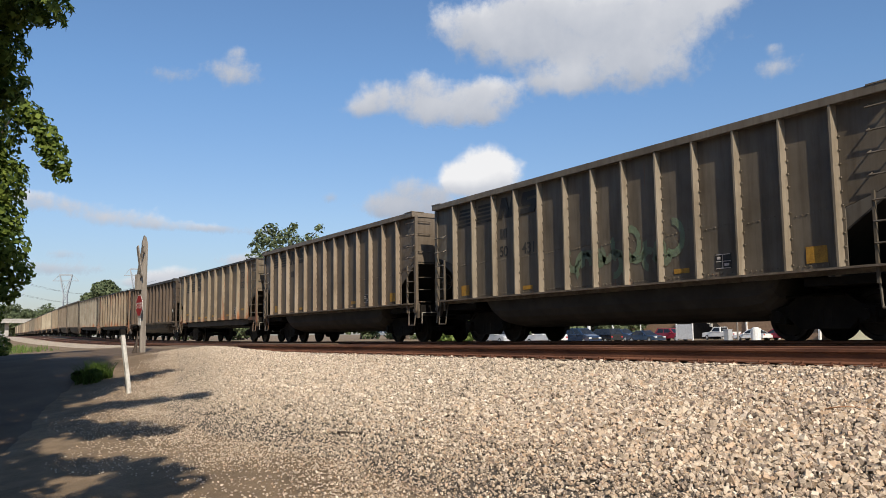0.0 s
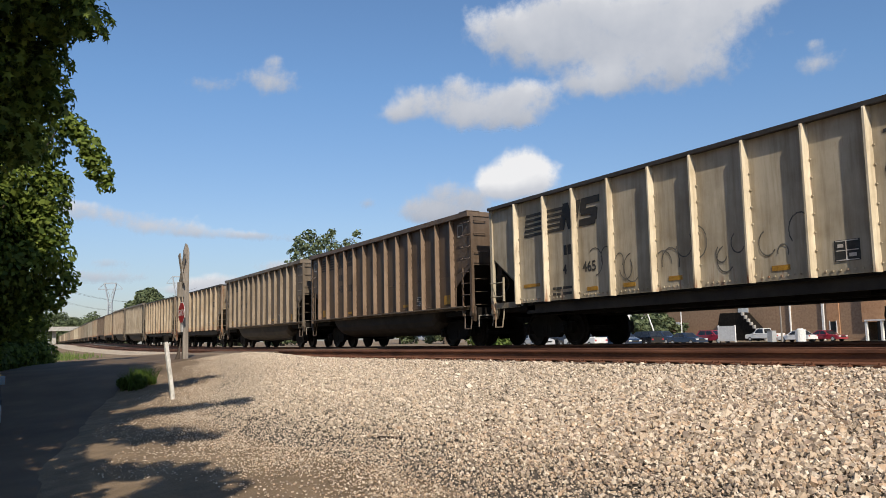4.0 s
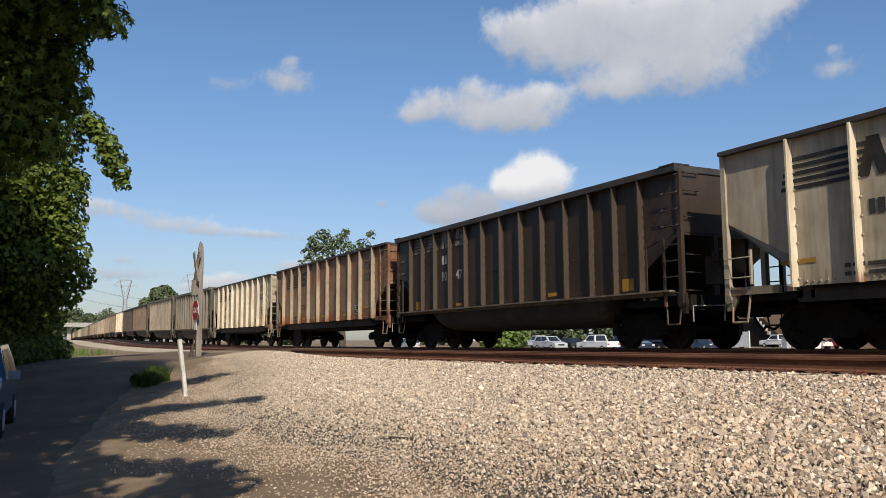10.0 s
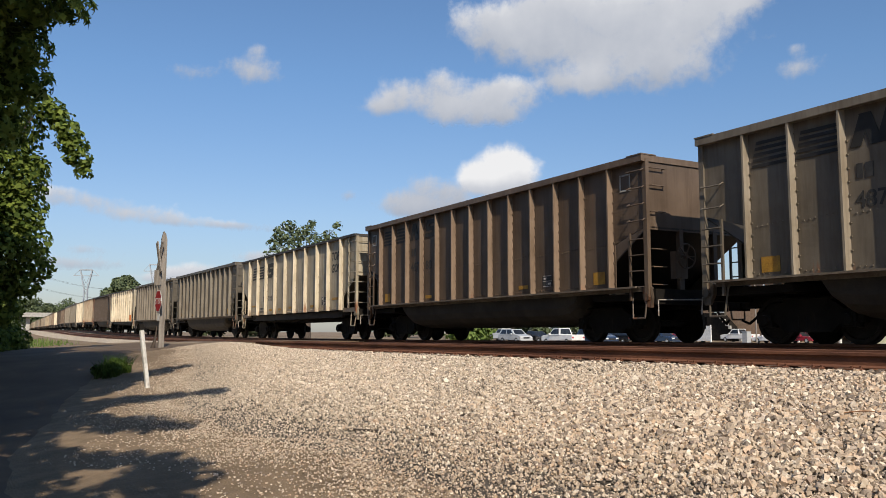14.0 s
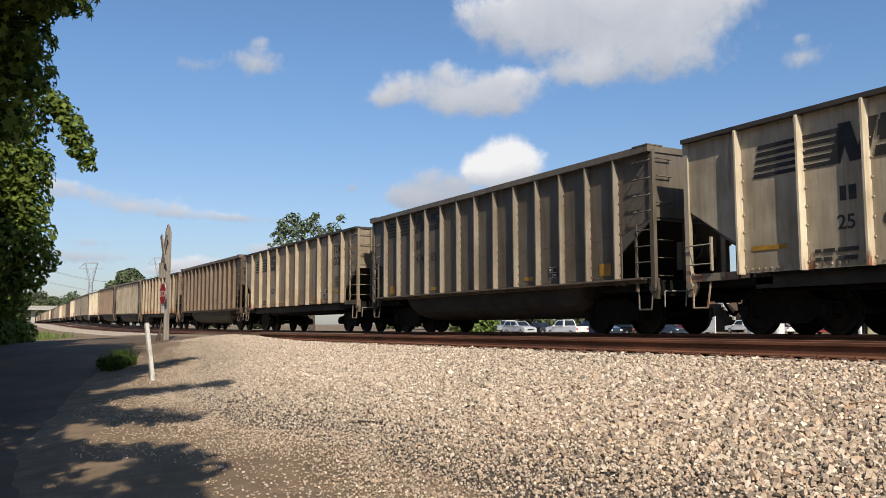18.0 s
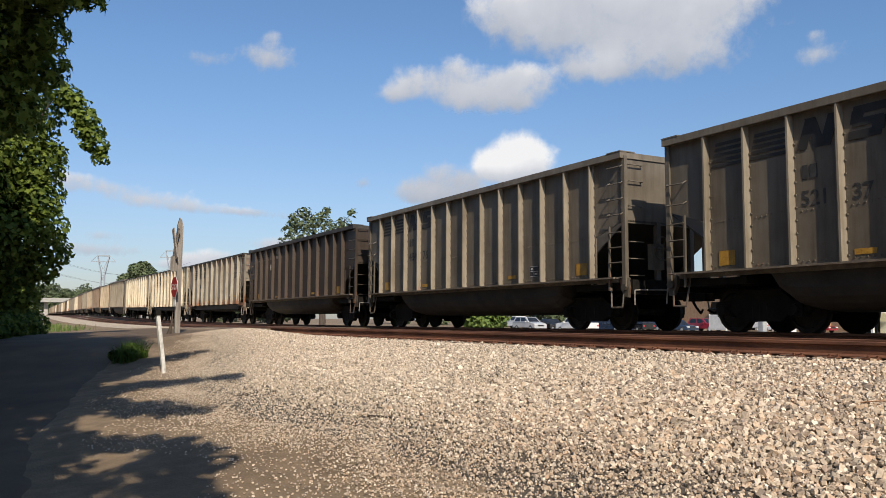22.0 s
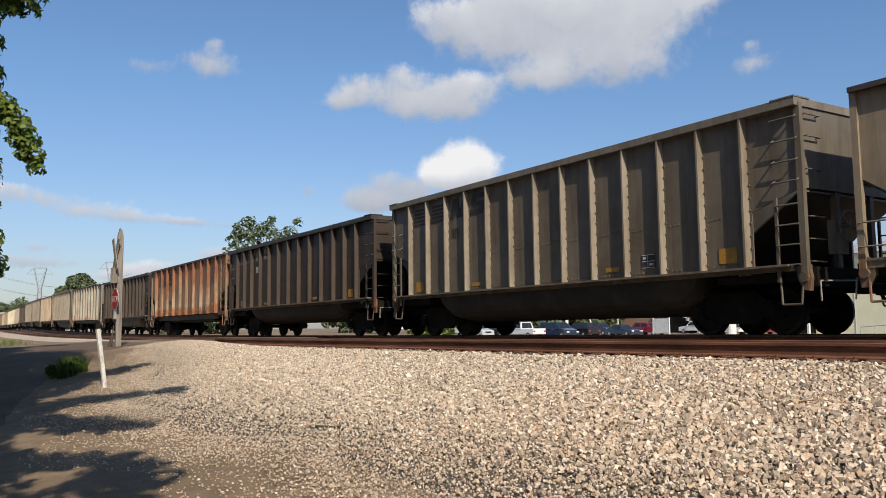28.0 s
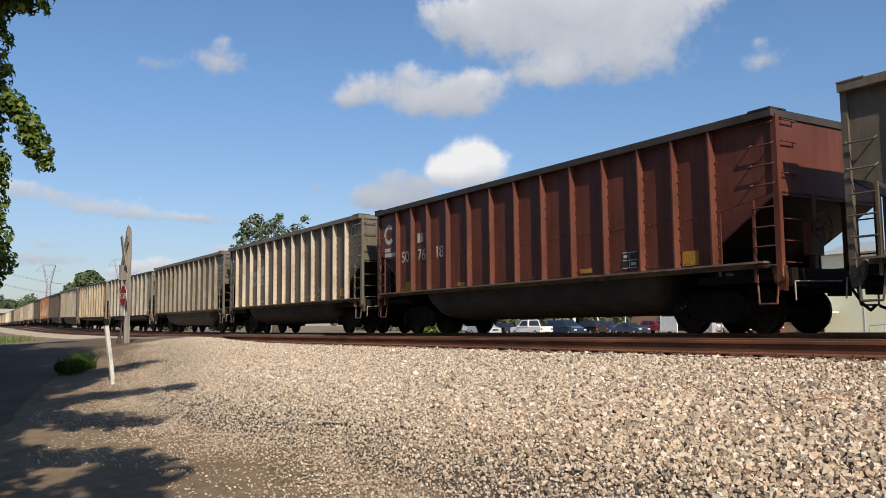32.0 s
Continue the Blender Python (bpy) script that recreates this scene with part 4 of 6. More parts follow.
train = {}
IRONS = ("ladder", "step", "end_ladder", "corner_post", "corner_casting", "grab_iron", "brake_wheel")
# slope_sheet factor puts the shade of the open end bays into its colour
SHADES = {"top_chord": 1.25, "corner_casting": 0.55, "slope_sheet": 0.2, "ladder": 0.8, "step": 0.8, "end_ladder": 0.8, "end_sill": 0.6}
for k, (form, colour, rust, number) in CARS.items():
    kind = "T" if form == "S" else form
    car = copy_thing(BASE[form], pose(0, YC, ZR))
    wear = ", heavily rusted" if rust > 0.25 else ", streaked with rust" if rust > 0.09 else ""
    tagged(car, f"{WORDS[colour]} {FORMS[form]}{wear}")
    train[k] = car
    # cars far ahead: shade between their posts is put into a darker colour
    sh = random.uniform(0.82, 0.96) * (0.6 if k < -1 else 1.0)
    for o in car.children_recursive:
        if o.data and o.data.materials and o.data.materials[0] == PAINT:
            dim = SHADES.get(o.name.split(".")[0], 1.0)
            # posts: paler paint, with some of their sunlit brightness put into the colour
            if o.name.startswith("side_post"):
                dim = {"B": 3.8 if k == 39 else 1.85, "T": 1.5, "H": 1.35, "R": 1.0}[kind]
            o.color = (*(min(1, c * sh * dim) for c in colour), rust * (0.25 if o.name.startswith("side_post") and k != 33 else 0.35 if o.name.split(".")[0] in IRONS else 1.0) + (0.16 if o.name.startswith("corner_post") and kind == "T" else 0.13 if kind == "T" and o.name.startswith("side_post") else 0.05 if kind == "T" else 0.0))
    # lettering on the near side
    old = kind == "B"
    if kind == "R":
        put(car, "emblem", RING, -7.15, 3.3, "faded white wheel emblem")
        put(car, "mark", MARK_PALE, -5.25, 2.85)
    elif number or kind == "T" or rust or k % 2:
        put(car, "emblem", EMBLEM_OLD if old else EMBLEM_PALE if kind == "H" else EMBLEM, -5.86 if kind == "T" else -6.15, 3.03 if kind == "T" else 3.4, "faded striped emblem" if kind != "T" else "black striped emblem with slanted strokes")
        put(car, "mark", MARK if kind != "H" else MARK_PALE, -4.02 if kind == "T" else -3.95, 2.36 if kind == "T" else 2.85)
    if number:
        ink = WHITE if kind in "RH" else BLACK
        spots = {"T": (-4.1, -3.25), "B": (-4.0, -2.95), "H": (-4.0, -2.95), "R": (-6.3, -5.25, -4.2)}[kind]
        if k == 32:
            part("number_patch", bars([(-4.05, -3.2, 2.15, 3.2, 0)]), SIGNPALE, car, "square of fresher pale paint behind the number").location.y = -1.5995
            ink = BLACK
        if k == 39:
            for u in (-4.12, -3.06):
                part("number_patch", bars([(u, u + 0.85, 2.2, 3.05, 0)]), PALEGREY, car, "square of paler grey paint behind the number").location.y = -1.5995
        for i, piece in enumerate(number.split()):
            put(car, "number", text_mesh("number", piece, {"T": 0.36, "B": 0.4, "H": 0.42, "R": 0.5}[kind], ink, 0, 0.006), spots[i + (1 if " " not in number and kind == "T" else 0)], {"T": 1.86, "B": 2.35, "H": 2.3, "R": 2.3}[kind])
    if kind == "T":
        for x, z, me in ((-5.95, 1.62, STRIP_A), (-3.1, 1.36, REFLECTOR), (-1.72, 1.36, REFLECTOR), (-0.2, 1.4, REFLECTOR), (2.6, 1.38, REFLECTOR), (5.12, 1.62, STRIP_B)):
            put(car, "reflector", me, x, z, "yellow reflective strip")
        q = put(car, "stencil", SMALL_B, -4.56, 1.27)
        q.location.y -= 0.006
        tagged(q, kind="stuff")
        for me, z in ((WORD_A if rust < 0.3 else WORD_C, 3.27), (WORD_B if rust < 0.3 else WORD_D, 2.77)):
            put(car, "lettering", me, 5.02 if form == "T" else 4.88, z).scale.x = 0.86
        if rust < 0.03:
            tagged(put(car, "stencil", SMALL, 5.2, 2.25, "", 0.8), kind="stuff")
    else:
        for x, z, me in ((-6.0, 1.36, SQUARE), (-2.95, 1.38, REFLECTOR), (2.4, 1.42, REFLECTOR), (5.55, 1.38, SQUARE)):
            put(car, "reflector", me, x, z, "yellow reflective patch")
    if kind != "H":
        px_ = {"T": 3.98, "B": 3.5, "R": 3.8}[kind]
        ps = 0.72 if old else 0.9
        put(car, "data_plate", PLATE, px_, 1.43, "black consolidated data plate with white lines", ps)
        q = put(car, "plate_lines", PLATE_LINES, px_, 1.43, "", ps)
        q.location.y -= 0.004
        tagged(q, kind="stuff")
    if k in (4, 17, 20, 39):
        for x in (-7.1, 6.55):
            put(car, "tag_frame", FRAME_ME, x, 3.5, "small pale square frame near the corner")
    if k == 25:
        part("tar_streak", bars([(0.5, 0.8, 1.24, 3.98, 0.0), (0.42, 0.52, 1.9, 3.2, 0.03), (0.36, 0.46, 2.9, 3.7, -0.04), (0.44, 0.5, 1.3, 1.7, 0.02)]), BLACK, car, "black tar streak running down the side").location.y = -1.606
    if k == 13:
        part("primer_patch", box(geo(), 6.05, 6.15, -1.772, -1.61, 1.24, 1.76), ORANGEPRIMER, car, "orange primer on the foot of a post")
    if k in SCRAWL:
        colour_, x, z, seed, n, span = SCRAWL[k]
        put(car, "graffiti", scrawl(seed, n, span, colour_), x, z, "sprayed graffiti scrawl")
for b in BASE.values():
    for o in list(b.children_recursive) + [b]:
        bpy.data.objects.remove(o)


# ---- trees ----
def leaf_mesh(name, clumps, n, size, seed, mat, flat=0.5, star=False):
    """Many small folded leaves gathered in uneven clumps: (x, y, z, radius) each."""
    rng = np.random.default_rng(seed)
    c = np.array(clumps, float)
    w = c[:, 3] ** 2
    pick = rng.choice(len(c), n, p=w / w.sum())
    d = rng.normal(size=(n, 3))
    d /= np.linalg.norm(d, axis=1)[:, None]
    r = c[pick, 3] * (0.45 + 0.6 * rng.random(n) ** 0.6)
    p = c[pick, :3] + d * r[:, None] * np.array([1, 1, 0.85])
    nrm = d + rng.normal(scale=0.5, size=(n, 3)) + np.array([0, 0, flat])
    nrm /= np.linalg.norm(nrm, axis=1)[:, None]
    t = np.cross(nrm, rng.normal(size=(n, 3)))
    t /= np.linalg.norm(t, axis=1)[:, None]
    b = np.cross(nrm, t)
    s = (size * rng.uniform(0.6, 1.35, n))[:, None]
    if star:
        # five-pointed leaves
        ring = []
        for i in range(10):
            w, k = math.pi * i / 5, 0.55 if i % 2 == 0 else 0.22
            ring.append(p + (t * math.cos(w) + b * math.sin(w)) * s * k + nrm * s * (0.1 if i % 2 else -0.05))
        quad, m = np.stack(ring, 1), 10
    else:
        quad, m = np.stack([p - t * s * 0.5, p - b * s * 0.36 + nrm * s * 0.1, p + t * s * 0.5, p + b * s * 0.36 + nrm * s * 0.1], 1), 4
    me = bpy.data.meshes.new(name)
    me.vertices.add(n * m)
    me.vertices.foreach_set("co", quad.reshape(-1))
    me.loops.add(n * m)
    me.loops.foreach_set("vertex_index", np.arange(n * m))
    me.polygons.add(n)
    me.polygons.foreach_set("loop_start", np.arange(0, n * m, m))
    me.update(calc_edges=True)
    me.materials.append(mat)
    return me


def crown(center, radii, count, size, seed):
    """Clumps scattered through an egg-shaped crown, most of them near its skin."""
    rng = np.random.default_rng(seed)
    d = rng.normal(size=(count, 3))
    d /= np.linalg.norm(d, axis=1)[:, None]
    r = rng.random(count) ** 0.4
    p = np.array(center) + d * r[:, None] * np.array(radii)
    return [(*q, size * rng.uniform(0.6, 1.3)) for q in p]


def tree(name, label, base, clumps, n, leaf, seed, mat, trunk=0.3, star=False, limbs=14):
    ob = thing(name, label, "tree", at=pose(*base))
    c = np.array([(x - base[0], y - base[1], z - base[2], r) for x, y, z, r in clumps])
    mid = c[:, :3].mean(0)
    g = geo()
    crownz = float(c[:, 2].min())
    knots = [Vector((0, 0, -0.2)), Vector((mid[0] * 0.15, mid[1] * 0.15, max(0.8, crownz * 0.8))), Vector((mid[0] * 0.7, mid[1] * 0.7, float(mid[2])))]
    tube(g, knots[0], knots[1], trunk * 1.15, 9, trunk * 0.85)
    tube(g, knots[1], knots[2], trunk * 0.85, 9, trunk * 0.35)
    rng = random.Random(seed)
    for i in rng.sample(range(len(c)), min(limbs, len(c))):
        k = rng.uniform(0.2, 0.95)
        a = knots[1].lerp(knots[2], k)
        tube(g, a, Vector(c[i, :3]), trunk * 0.3, 6, trunk * 0.06)
    part("trunk", g, BARK, ob, "rough brown trunk and limbs")
    part("crown", leaf_mesh("crown", [tuple(q) for q in c], n, leaf, seed, mat, 0.5, star), None, ob)
    return ob


def spot(turn, up, dist):
    """A place by its bearing left of +y and its height in degrees, at a distance over ground."""
    a = radians(turn)
    return -math.sin(a) * dist, math.cos(a) * dist, EYE[2] + math.tan(radians(up)) * dist


# the wood to the left of the road
def clump_at(turn, up, dist, size):
    return (*spot(turn + math.degrees(math.atan(size * 0.72 / dist)), up, dist), size)


near_clumps = [clump_at(a, e, d, s) for a, e, d, s in [
    (84.0, 20.6, 17, 0.5), (85.2, 20.8, 17.5, 0.8), (86.6, 20.4, 18, 1.0), (88.5, 20.8, 18, 1.2), (90.5, 21.5, 18, 1.4), (85.4, 22.6, 17, 0.8), (87.5, 23.0, 18, 1.2), (90, 24.5, 18, 1.4),
    (86.3, 17.6, 18, 0.5), (87.6, 17.4, 18.5, 0.9), (89.5, 17.6, 19, 1.2), (92, 18, 19, 1.5), (86.2, 15.6, 18.5, 0.55), (87.4, 14.6, 19, 0.9), (89.3, 14.6, 19, 1.2), (92, 14.5, 19, 1.5), (87.6, 12.6, 19, 0.6), (89.8, 12.2, 19.5, 1.0)]]
tree("broadleaf_tree", "dark shaded broadleaf tree with star-shaped leaves overhanging the road", (-19, -4.5, 0.0), near_clumps + crown((-18, -4.6, 9.5), (3.5, 2.6, 3.5), 34, 1.4, 3), 42000, 0.23, 11, LEAF, 0.28, True)
mid_clumps = [clump_at(a, e, d, s) for a, e, d, s in [
    (85.7, 14.2, 30, 0.5), (85.1, 13.9, 30, 0.45), (84.6, 13.4, 30, 0.45), (84.1, 12.7, 30, 0.45), (83.7, 11.9, 30, 0.42), (83.45, 11.1, 30, 0.38), (83.35, 10.3, 30, 0.3), (84.4, 12.0, 30, 0.34), (84.2, 11.1, 30, 0.26),
    (86.0, 10.4, 31, 0.6), (86.4, 12.6, 31, 1.0), (86.2, 9.6, 31, 1.1), (87.5, 10.5, 31, 1.5), (86.2, 7.6, 31, 1.0), (85.9, 5.9, 31, 0.9),
    (85.5, 4.4, 32, 0.7), (87.2, 5.5, 31, 1.3), (89, 8, 31, 1.8), (89, 5, 31, 1.6), (91, 10, 31, 2), (91, 6, 31, 2), (86.1, 3.2, 32, 0.6), (87.4, 3.4, 32, 1.0), (88.5, 13, 32, 1.6), (87.2, 1.8, 33, 0.9), (88.6, 2.4, 33, 1.3), (90.4, 3, 33, 1.7), (88.2, 7.6, 33, 1.6), (90.2, 0.8, 33, 1.4), (89.5, 10.5, 34, 1.8), (87.0, 8.4, 32, 1.1)]]
tree("broadleaf_tree", "tall sunlit green broadleaf tree beside the road", (-31, -2.0, 0.9), mid_clumps + crown((-32, -2.4, 6.5), (3, 2.6, 4), 30, 1.5, 4), 82000, 0.21, 12, LEAF, 0.3)
for i, (a, d, hgt) in enumerate([(91.2, 44, 8), (93.3, 40, 9), (96, 36, 9), (90.2, 60, 9), (89.3, 78, 9), (88.6, 100, 10)]):
    x, y, _ = spot(a, 0, d)
    tree("broadleaf_tree", "dark green tree in the wood by the road", (x, y, float(height(x, y))), crown((x, y, hgt * 0.55), (3.2, 2.4, hgt * 0.48), 44, 1.2, 30 + i), 16000, 0.2, 40 + i, LEAF, 0.22)
# trees over the road behind the camera, which shade it
def shaded(x, y):
    """Where the crowns throw their shade: the road's edge, broken by fingers of shadow and by patches of sun."""
    if y < -2.0:
        return False
    edge = np.interp(x, [-42, -40, -27, -21.3, -19.2, -18.2, -15.2, -14.3, -12.3, -11.2, -10, -9.4, -8.5, -7.1, -6, -4, 0], [6.2, 6.4, 4.5, 3.8, 2.5, 2.3, 2.3, 1.9, 1.8, 2.05, 2.25, 2.3, 2.1, 1.75, 1.4, 0.9, -0.5])

    def near(x0, y0, x1, y1, r):
        t = min(1, max(0, ((x - x0) * (x1 - x0) + (y - y0) * (y1 - y0)) / ((x1 - x0) ** 2 + (y1 - y0) ** 2)))
        return math.hypot(x - x0 - t * (x1 - x0), y - y0 - t * (y1 - y0)) < r * (1.1 - 0.5 * t)

    dark = y < edge - 0.1 or near(-22.2, 3.6, -22.9, 5.0, 0.5) or near(-18.0, 2.1, -16.3, 3.95, 0.68) or near(-14.8, 1.4, -12.5, 2.65, 0.55) or near(-10.9, 1.3, -9.9, 2.05, 0.4) or near(-9.3, 1.4, -8.4, 2.1, 0.25)
    lit = near(-11.4, 1.9, -13.6, 1.45, 0.6) or near(-9.3, 1.3, -10.0, 1.1, 0.36) or near(-25.4, 2.3, -24.6, 2.6, 0.32) or near(-25.6, 1.15, -25.0, 1.4, 0.25) or near(-14.3, 0.95, -14.0, 1.05, 0.25) or near(-13.2, 0.65, -12.9, 0.75, 0.25) or near(-18.9, 2.45, -18.0, 2.8, 0.2)
    return dark and not lit


shade_rng = random.Random(41)
canopy = {}
for gx in np.arange(-44, 2, 0.36):
    for gy in np.arange(-2, 6.6, 0.36):
        x, y = gx + shade_rng.uniform(-0.15, 0.15), gy + shade_rng.uniform(-0.15, 0.15)
        if not shaded(x, y) or shade_rng.random() < (0.22 if -10.6 < x < -7.6 and y > 1.2 else 0.02):
            continue
        z = float(height(x, y))
        for up in [shade_rng.uniform(6.5, 8.5)] + ([9.5, 11, 12.5, 14] if x > -23 else []):
            p = Vector((x, y, z)) + sun_way * (up / sun_way.z)
            bearing, steep = math.degrees(math.atan2(-p.x, p.y)), math.degrees(math.atan2(p.z - EYE[2], math.hypot(p.x, p.y)))
            if not 20 < bearing < 100 or steep > 30 or (bearing > 92 and steep > 26):
                canopy.setdefault(round((p.x - 2) / 6), []).append((p.x, p.y, p.z, 0.3))
                break
for i, (k, clumps) in enumerate(sorted(canopy.items())):
    tree("shade_tree", "broadleaf shade tree beside the road", (k * 6 + 2, -7.0, 0), clumps, 42 * len(clumps), 0.25, 70 + i, LEAF, 0.25, limbs=6)
for i, (x, y, r) in enumerate([(26, -7, 3.6), (19, -7, 3.6), (13, -7.5, 3.6), (7.5, -7, 3.4), (2.0, -7.5, 3.6), (-3.0, -7, 3.2), (-8.5, -7.5, 3.2), (16, -12, 4), (4, -12, 4), (-6, -12, 4), (-13.5, -7.4, 3.0), (-19, -7.4, 3.2), (-25, -7, 3.2), (-31, -8, 3.4)]):
    tree("shade_tree", "broadleaf shade tree beside the road", (x, y - 1.5, 0), crown((x, y, 7.6), (r, r, 2.6), 46, 1.05, 160 + i), 7500, 0.26, 170 + i, LEAF, 0.25)
for x, y, rx, ry in ((-23.6, -1.7, 2.6, 2.1), (-28.8, -2.4, 2.4, 1.3)):
    tree("shade_tree", "broadleaf shade tree leaning over the road", (x - 0.5, -6.5, 0), crown((x, y, 8.3), (rx, ry, 1.5), 46, 0.8, 300 + int(x)), 15000, 0.26, 320 + int(x), LEAF, 0.25)
# the tallest of them, which keeps the overhanging tree in shade
tree("shade_tree", "tall broadleaf shade tree beside the road", (-7.5, -7.5, 0), crown((-8.0, -4.2, 14.6), (3.2, 3.4, 3.6), 60, 1.2, 90), 16000, 0.3, 91, LEAF, 0.35)
def on_ground(turn, up, lift=0.0):
    """Where the sight line at this bearing and height meets the ground."""
    a, s = radians(turn), math.tan(radians(up))
    d = 2.0
    while d < 400:
        x, y = -math.sin(a) * d, math.cos(a) * d
        if EYE[2] + s * d <= float(height(x, y)):
            break
        d += 0.05
    return x, y, float(height(x, y)) + lift


# ---- more materials ----
SIGNRED = plain("sign_red", [(0.3, (0.3, 0.02, 0.025)), (0.7, (0.42, 0.035, 0.04))], 5, 0.5)
SIGNWHITE = plain("sign_white", [(0.3, (0.55, 0.53, 0.5)), (0.7, (0.75, 0.74, 0.72))], 5, 0.5)
STAKE = plain("peeling_white_paint", [(0.3, (0.2, 0.18, 0.15)), (0.45, (0.5, 0.48, 0.44)), (0.7, (0.78, 0.76, 0.72))], 6, 0.8, stretch=(1, 1, 0.4))
CONCRETE = plain("pale_concrete", [(0.3, (0.3, 0.29, 0.26)), (0.7, (0.46, 0.44, 0.41))], 1.0, 0.9)
# Lighter bluish grey: the haze before the far pylons is in the colour.
LATTICE = plain("hazed_lattice", [(0.3, (0.24, 0.27, 0.31)), (0.7, (0.32, 0.36, 0.4))], 2, 0.6)
CABLE = plain("cable", [(0.3, (0.1, 0.11, 0.12)), (0.7, (0.16, 0.17, 0.18))], 1, 0.6)
BRICKWALL = plain("brown_brickwork", [(0.3, (0.25, 0.155, 0.095)), (0.7, (0.38, 0.25, 0.155))], 3.0, 0.9)
ORANGEBRICK = plain("orange_brickwork", [(0.3, (0.36, 0.19, 0.1)), (0.7, (0.5, 0.29, 0.16))], 3.0, 0.9)
YELLOWWALL = plain("yellow_siding", [(0.3, (0.78, 0.76, 0.52)), (0.7, (0.85, 0.83, 0.6))], 0.8, 0.8)
TRIMWHITE = plain("white_trim", [(0.3, (0.6, 0.6, 0.58)), (0.7, (0.78, 0.78, 0.76))], 3, 0.6)
DARKGLASS = plain("dark_window_glass", [(0.3, (0.012, 0.014, 0.017)), (0.7, (0.03, 0.034, 0.04))], 2, 0.08)
TYRE = plain("tyre_rubber", [(0.3, (0.012, 0.012, 0.012)), (0.7, (0.03, 0.03, 0.03))], 6, 0.9)
LAMPGLASS = plain("lamp_glass", [(0.3, (0.5, 0.5, 0.5)), (0.7, (0.75, 0.75, 0.75))], 6, 0.15)
GREYMETAL = plain("grey_metal", [(0.3, (0.3, 0.31, 0.32)), (0.7, (0.45, 0.46, 0.47))], 2, 0.5)


def body_paint(name, colour):
    m = plain(name, [(0.3, tuple(c * 0.9 for c in colour)), (0.7, colour)], 1.5, 0.25, strength=0.02)
    m.node_tree.nodes["Principled BSDF"].inputs["Coat Weight"].default_value = 0.6
    return m


CARWHITE, CARRED, CARSILVER, CARBLUE, CARNAVY, CARBLACK = (body_paint(n, c) for n, c in (("white_body_paint", (0.75, 0.75, 0.74)), ("dark_red_body_paint", (0.28, 0.02, 0.035)), ("silver_body_paint", (0.5, 0.51, 0.52)),
                                                                                 ("slate_blue_body_paint", (0.025, 0.1, 0.2)), ("navy_body_paint", (0.02, 0.035, 0.07)), ("black_body_paint", (0.02, 0.02, 0.022))))

# ---- ties of the near track ----
tie_g = box(geo(), -0.11, 0.11, -1.3, 1.3, -0.17, 0.0)
TIE_ME = mesh_of("tie", tie_g, TIE)
PLATE_ME = [mesh_of("tie_plate", box(geo(), -0.1, 0.1, s * 0.755 - 0.19, s * 0.755 + 0.19, 0.0, 0.018), RAIL) for s in (-1, 1)]
SPIKE_ME = mesh_of("spike", box(geo(), -0.013, 0.013, -0.755 - 0.1, -0.755 - 0.07, 0.0, 0.03), RAIL)
rng_t = random.Random(9)
for i, x in enumerate(np.arange(-30.2, 3.0, 0.53)):
    t = part("tie", TIE_ME, None, near_track)
    t.location = (float(x) + rng_t.uniform(-0.04, 0.04), YC2 + rng_t.uniform(-0.05, 0.05), ZR - 0.252 + float(rise(x)) + rng_t.uniform(-0.008, 0.004))
    t.rotation_euler.z = rng_t.uniform(-0.02, 0.02)
    for me in PLATE_ME:
        q = part("tie_plate", me, None, near_track)
        q.location = (float(x), YC2, ZR - 0.25)
    for dx in (-0.06, 0.06):
        q = part("spike", SPIKE_ME, None, near_track)
        q.location = (float(x) + dx, YC2, ZR - 0.232)
for x in np.arange(-30.2, 3.0, 0.53):
    part("tie", TIE_ME, None, far_track).location = (float(x), YC, ZR - 0.21)

# ---- crossing sign ----
px, py, _ = spot(78.75, 0, 30)
pz = float(height(px, py))
sign = thing("crossing_sign", "old weathered wooden crossing post with crossbuck boards and a stop sign", "road sign", at=pose(px, py, pz, 0, 0, 0))
g = geo()
prism(g, [(-0.08, -0.3), (0.1, -0.3), (0.09, 1.4), (0.1, 3.7), (0.05, 3.92), (-0.02, 4.0), (-0.08, 3.75), (-0.08, 1.6)], "x", -0.08, 0.08)
part("post", g, WOOD, sign, "grey split square wooden post")
face = Matrix.Rotation(radians(7), 4, "Z")     # boards face the road, a little towards the railway bend
for lean in (-66, 66):
    g = box(geo(), -0.58, 0.58, -0.02, 0.02, -0.085, 0.085)
    b = part("crossbuck_board", g, WOOD, sign, "bare weathered crossbuck board with its paint gone")
    b.matrix_basis = Matrix.Translation((0.06, -0.13 - (0.03 if lean > 0 else 0), 3.1)) @ face @ Matrix.Rotation(radians(lean), 4, "Y")


def octagon(r):
    return [(r / math.cos(radians(22.5)) * math.cos(radians(22.5 + 45 * i)), r / math.cos(radians(22.5)) * math.sin(radians(22.5 + 45 * i))) for i in range(8)]


stop = part("stop_sign", prism(geo(), octagon(0.36), "y", -0.004, 0.004), SIGNWHITE, sign, "red octagonal stop sign with a white rim")
stop.matrix_basis = Matrix.Translation((0.14, -0.15, 1.6)) @ Matrix.Rotation(radians(5), 4, "Z")
q = part("sign_field", prism(geo(), octagon(0.335), "y", -0.008, -0.004), SIGNRED, stop, "red sign face")
q = part("sign_word", text_mesh("sign_word", "STOP", 0.29, SIGNWHITE), None, stop, "white lettering")
q.location = (-0.31, -0.012, -0.1)
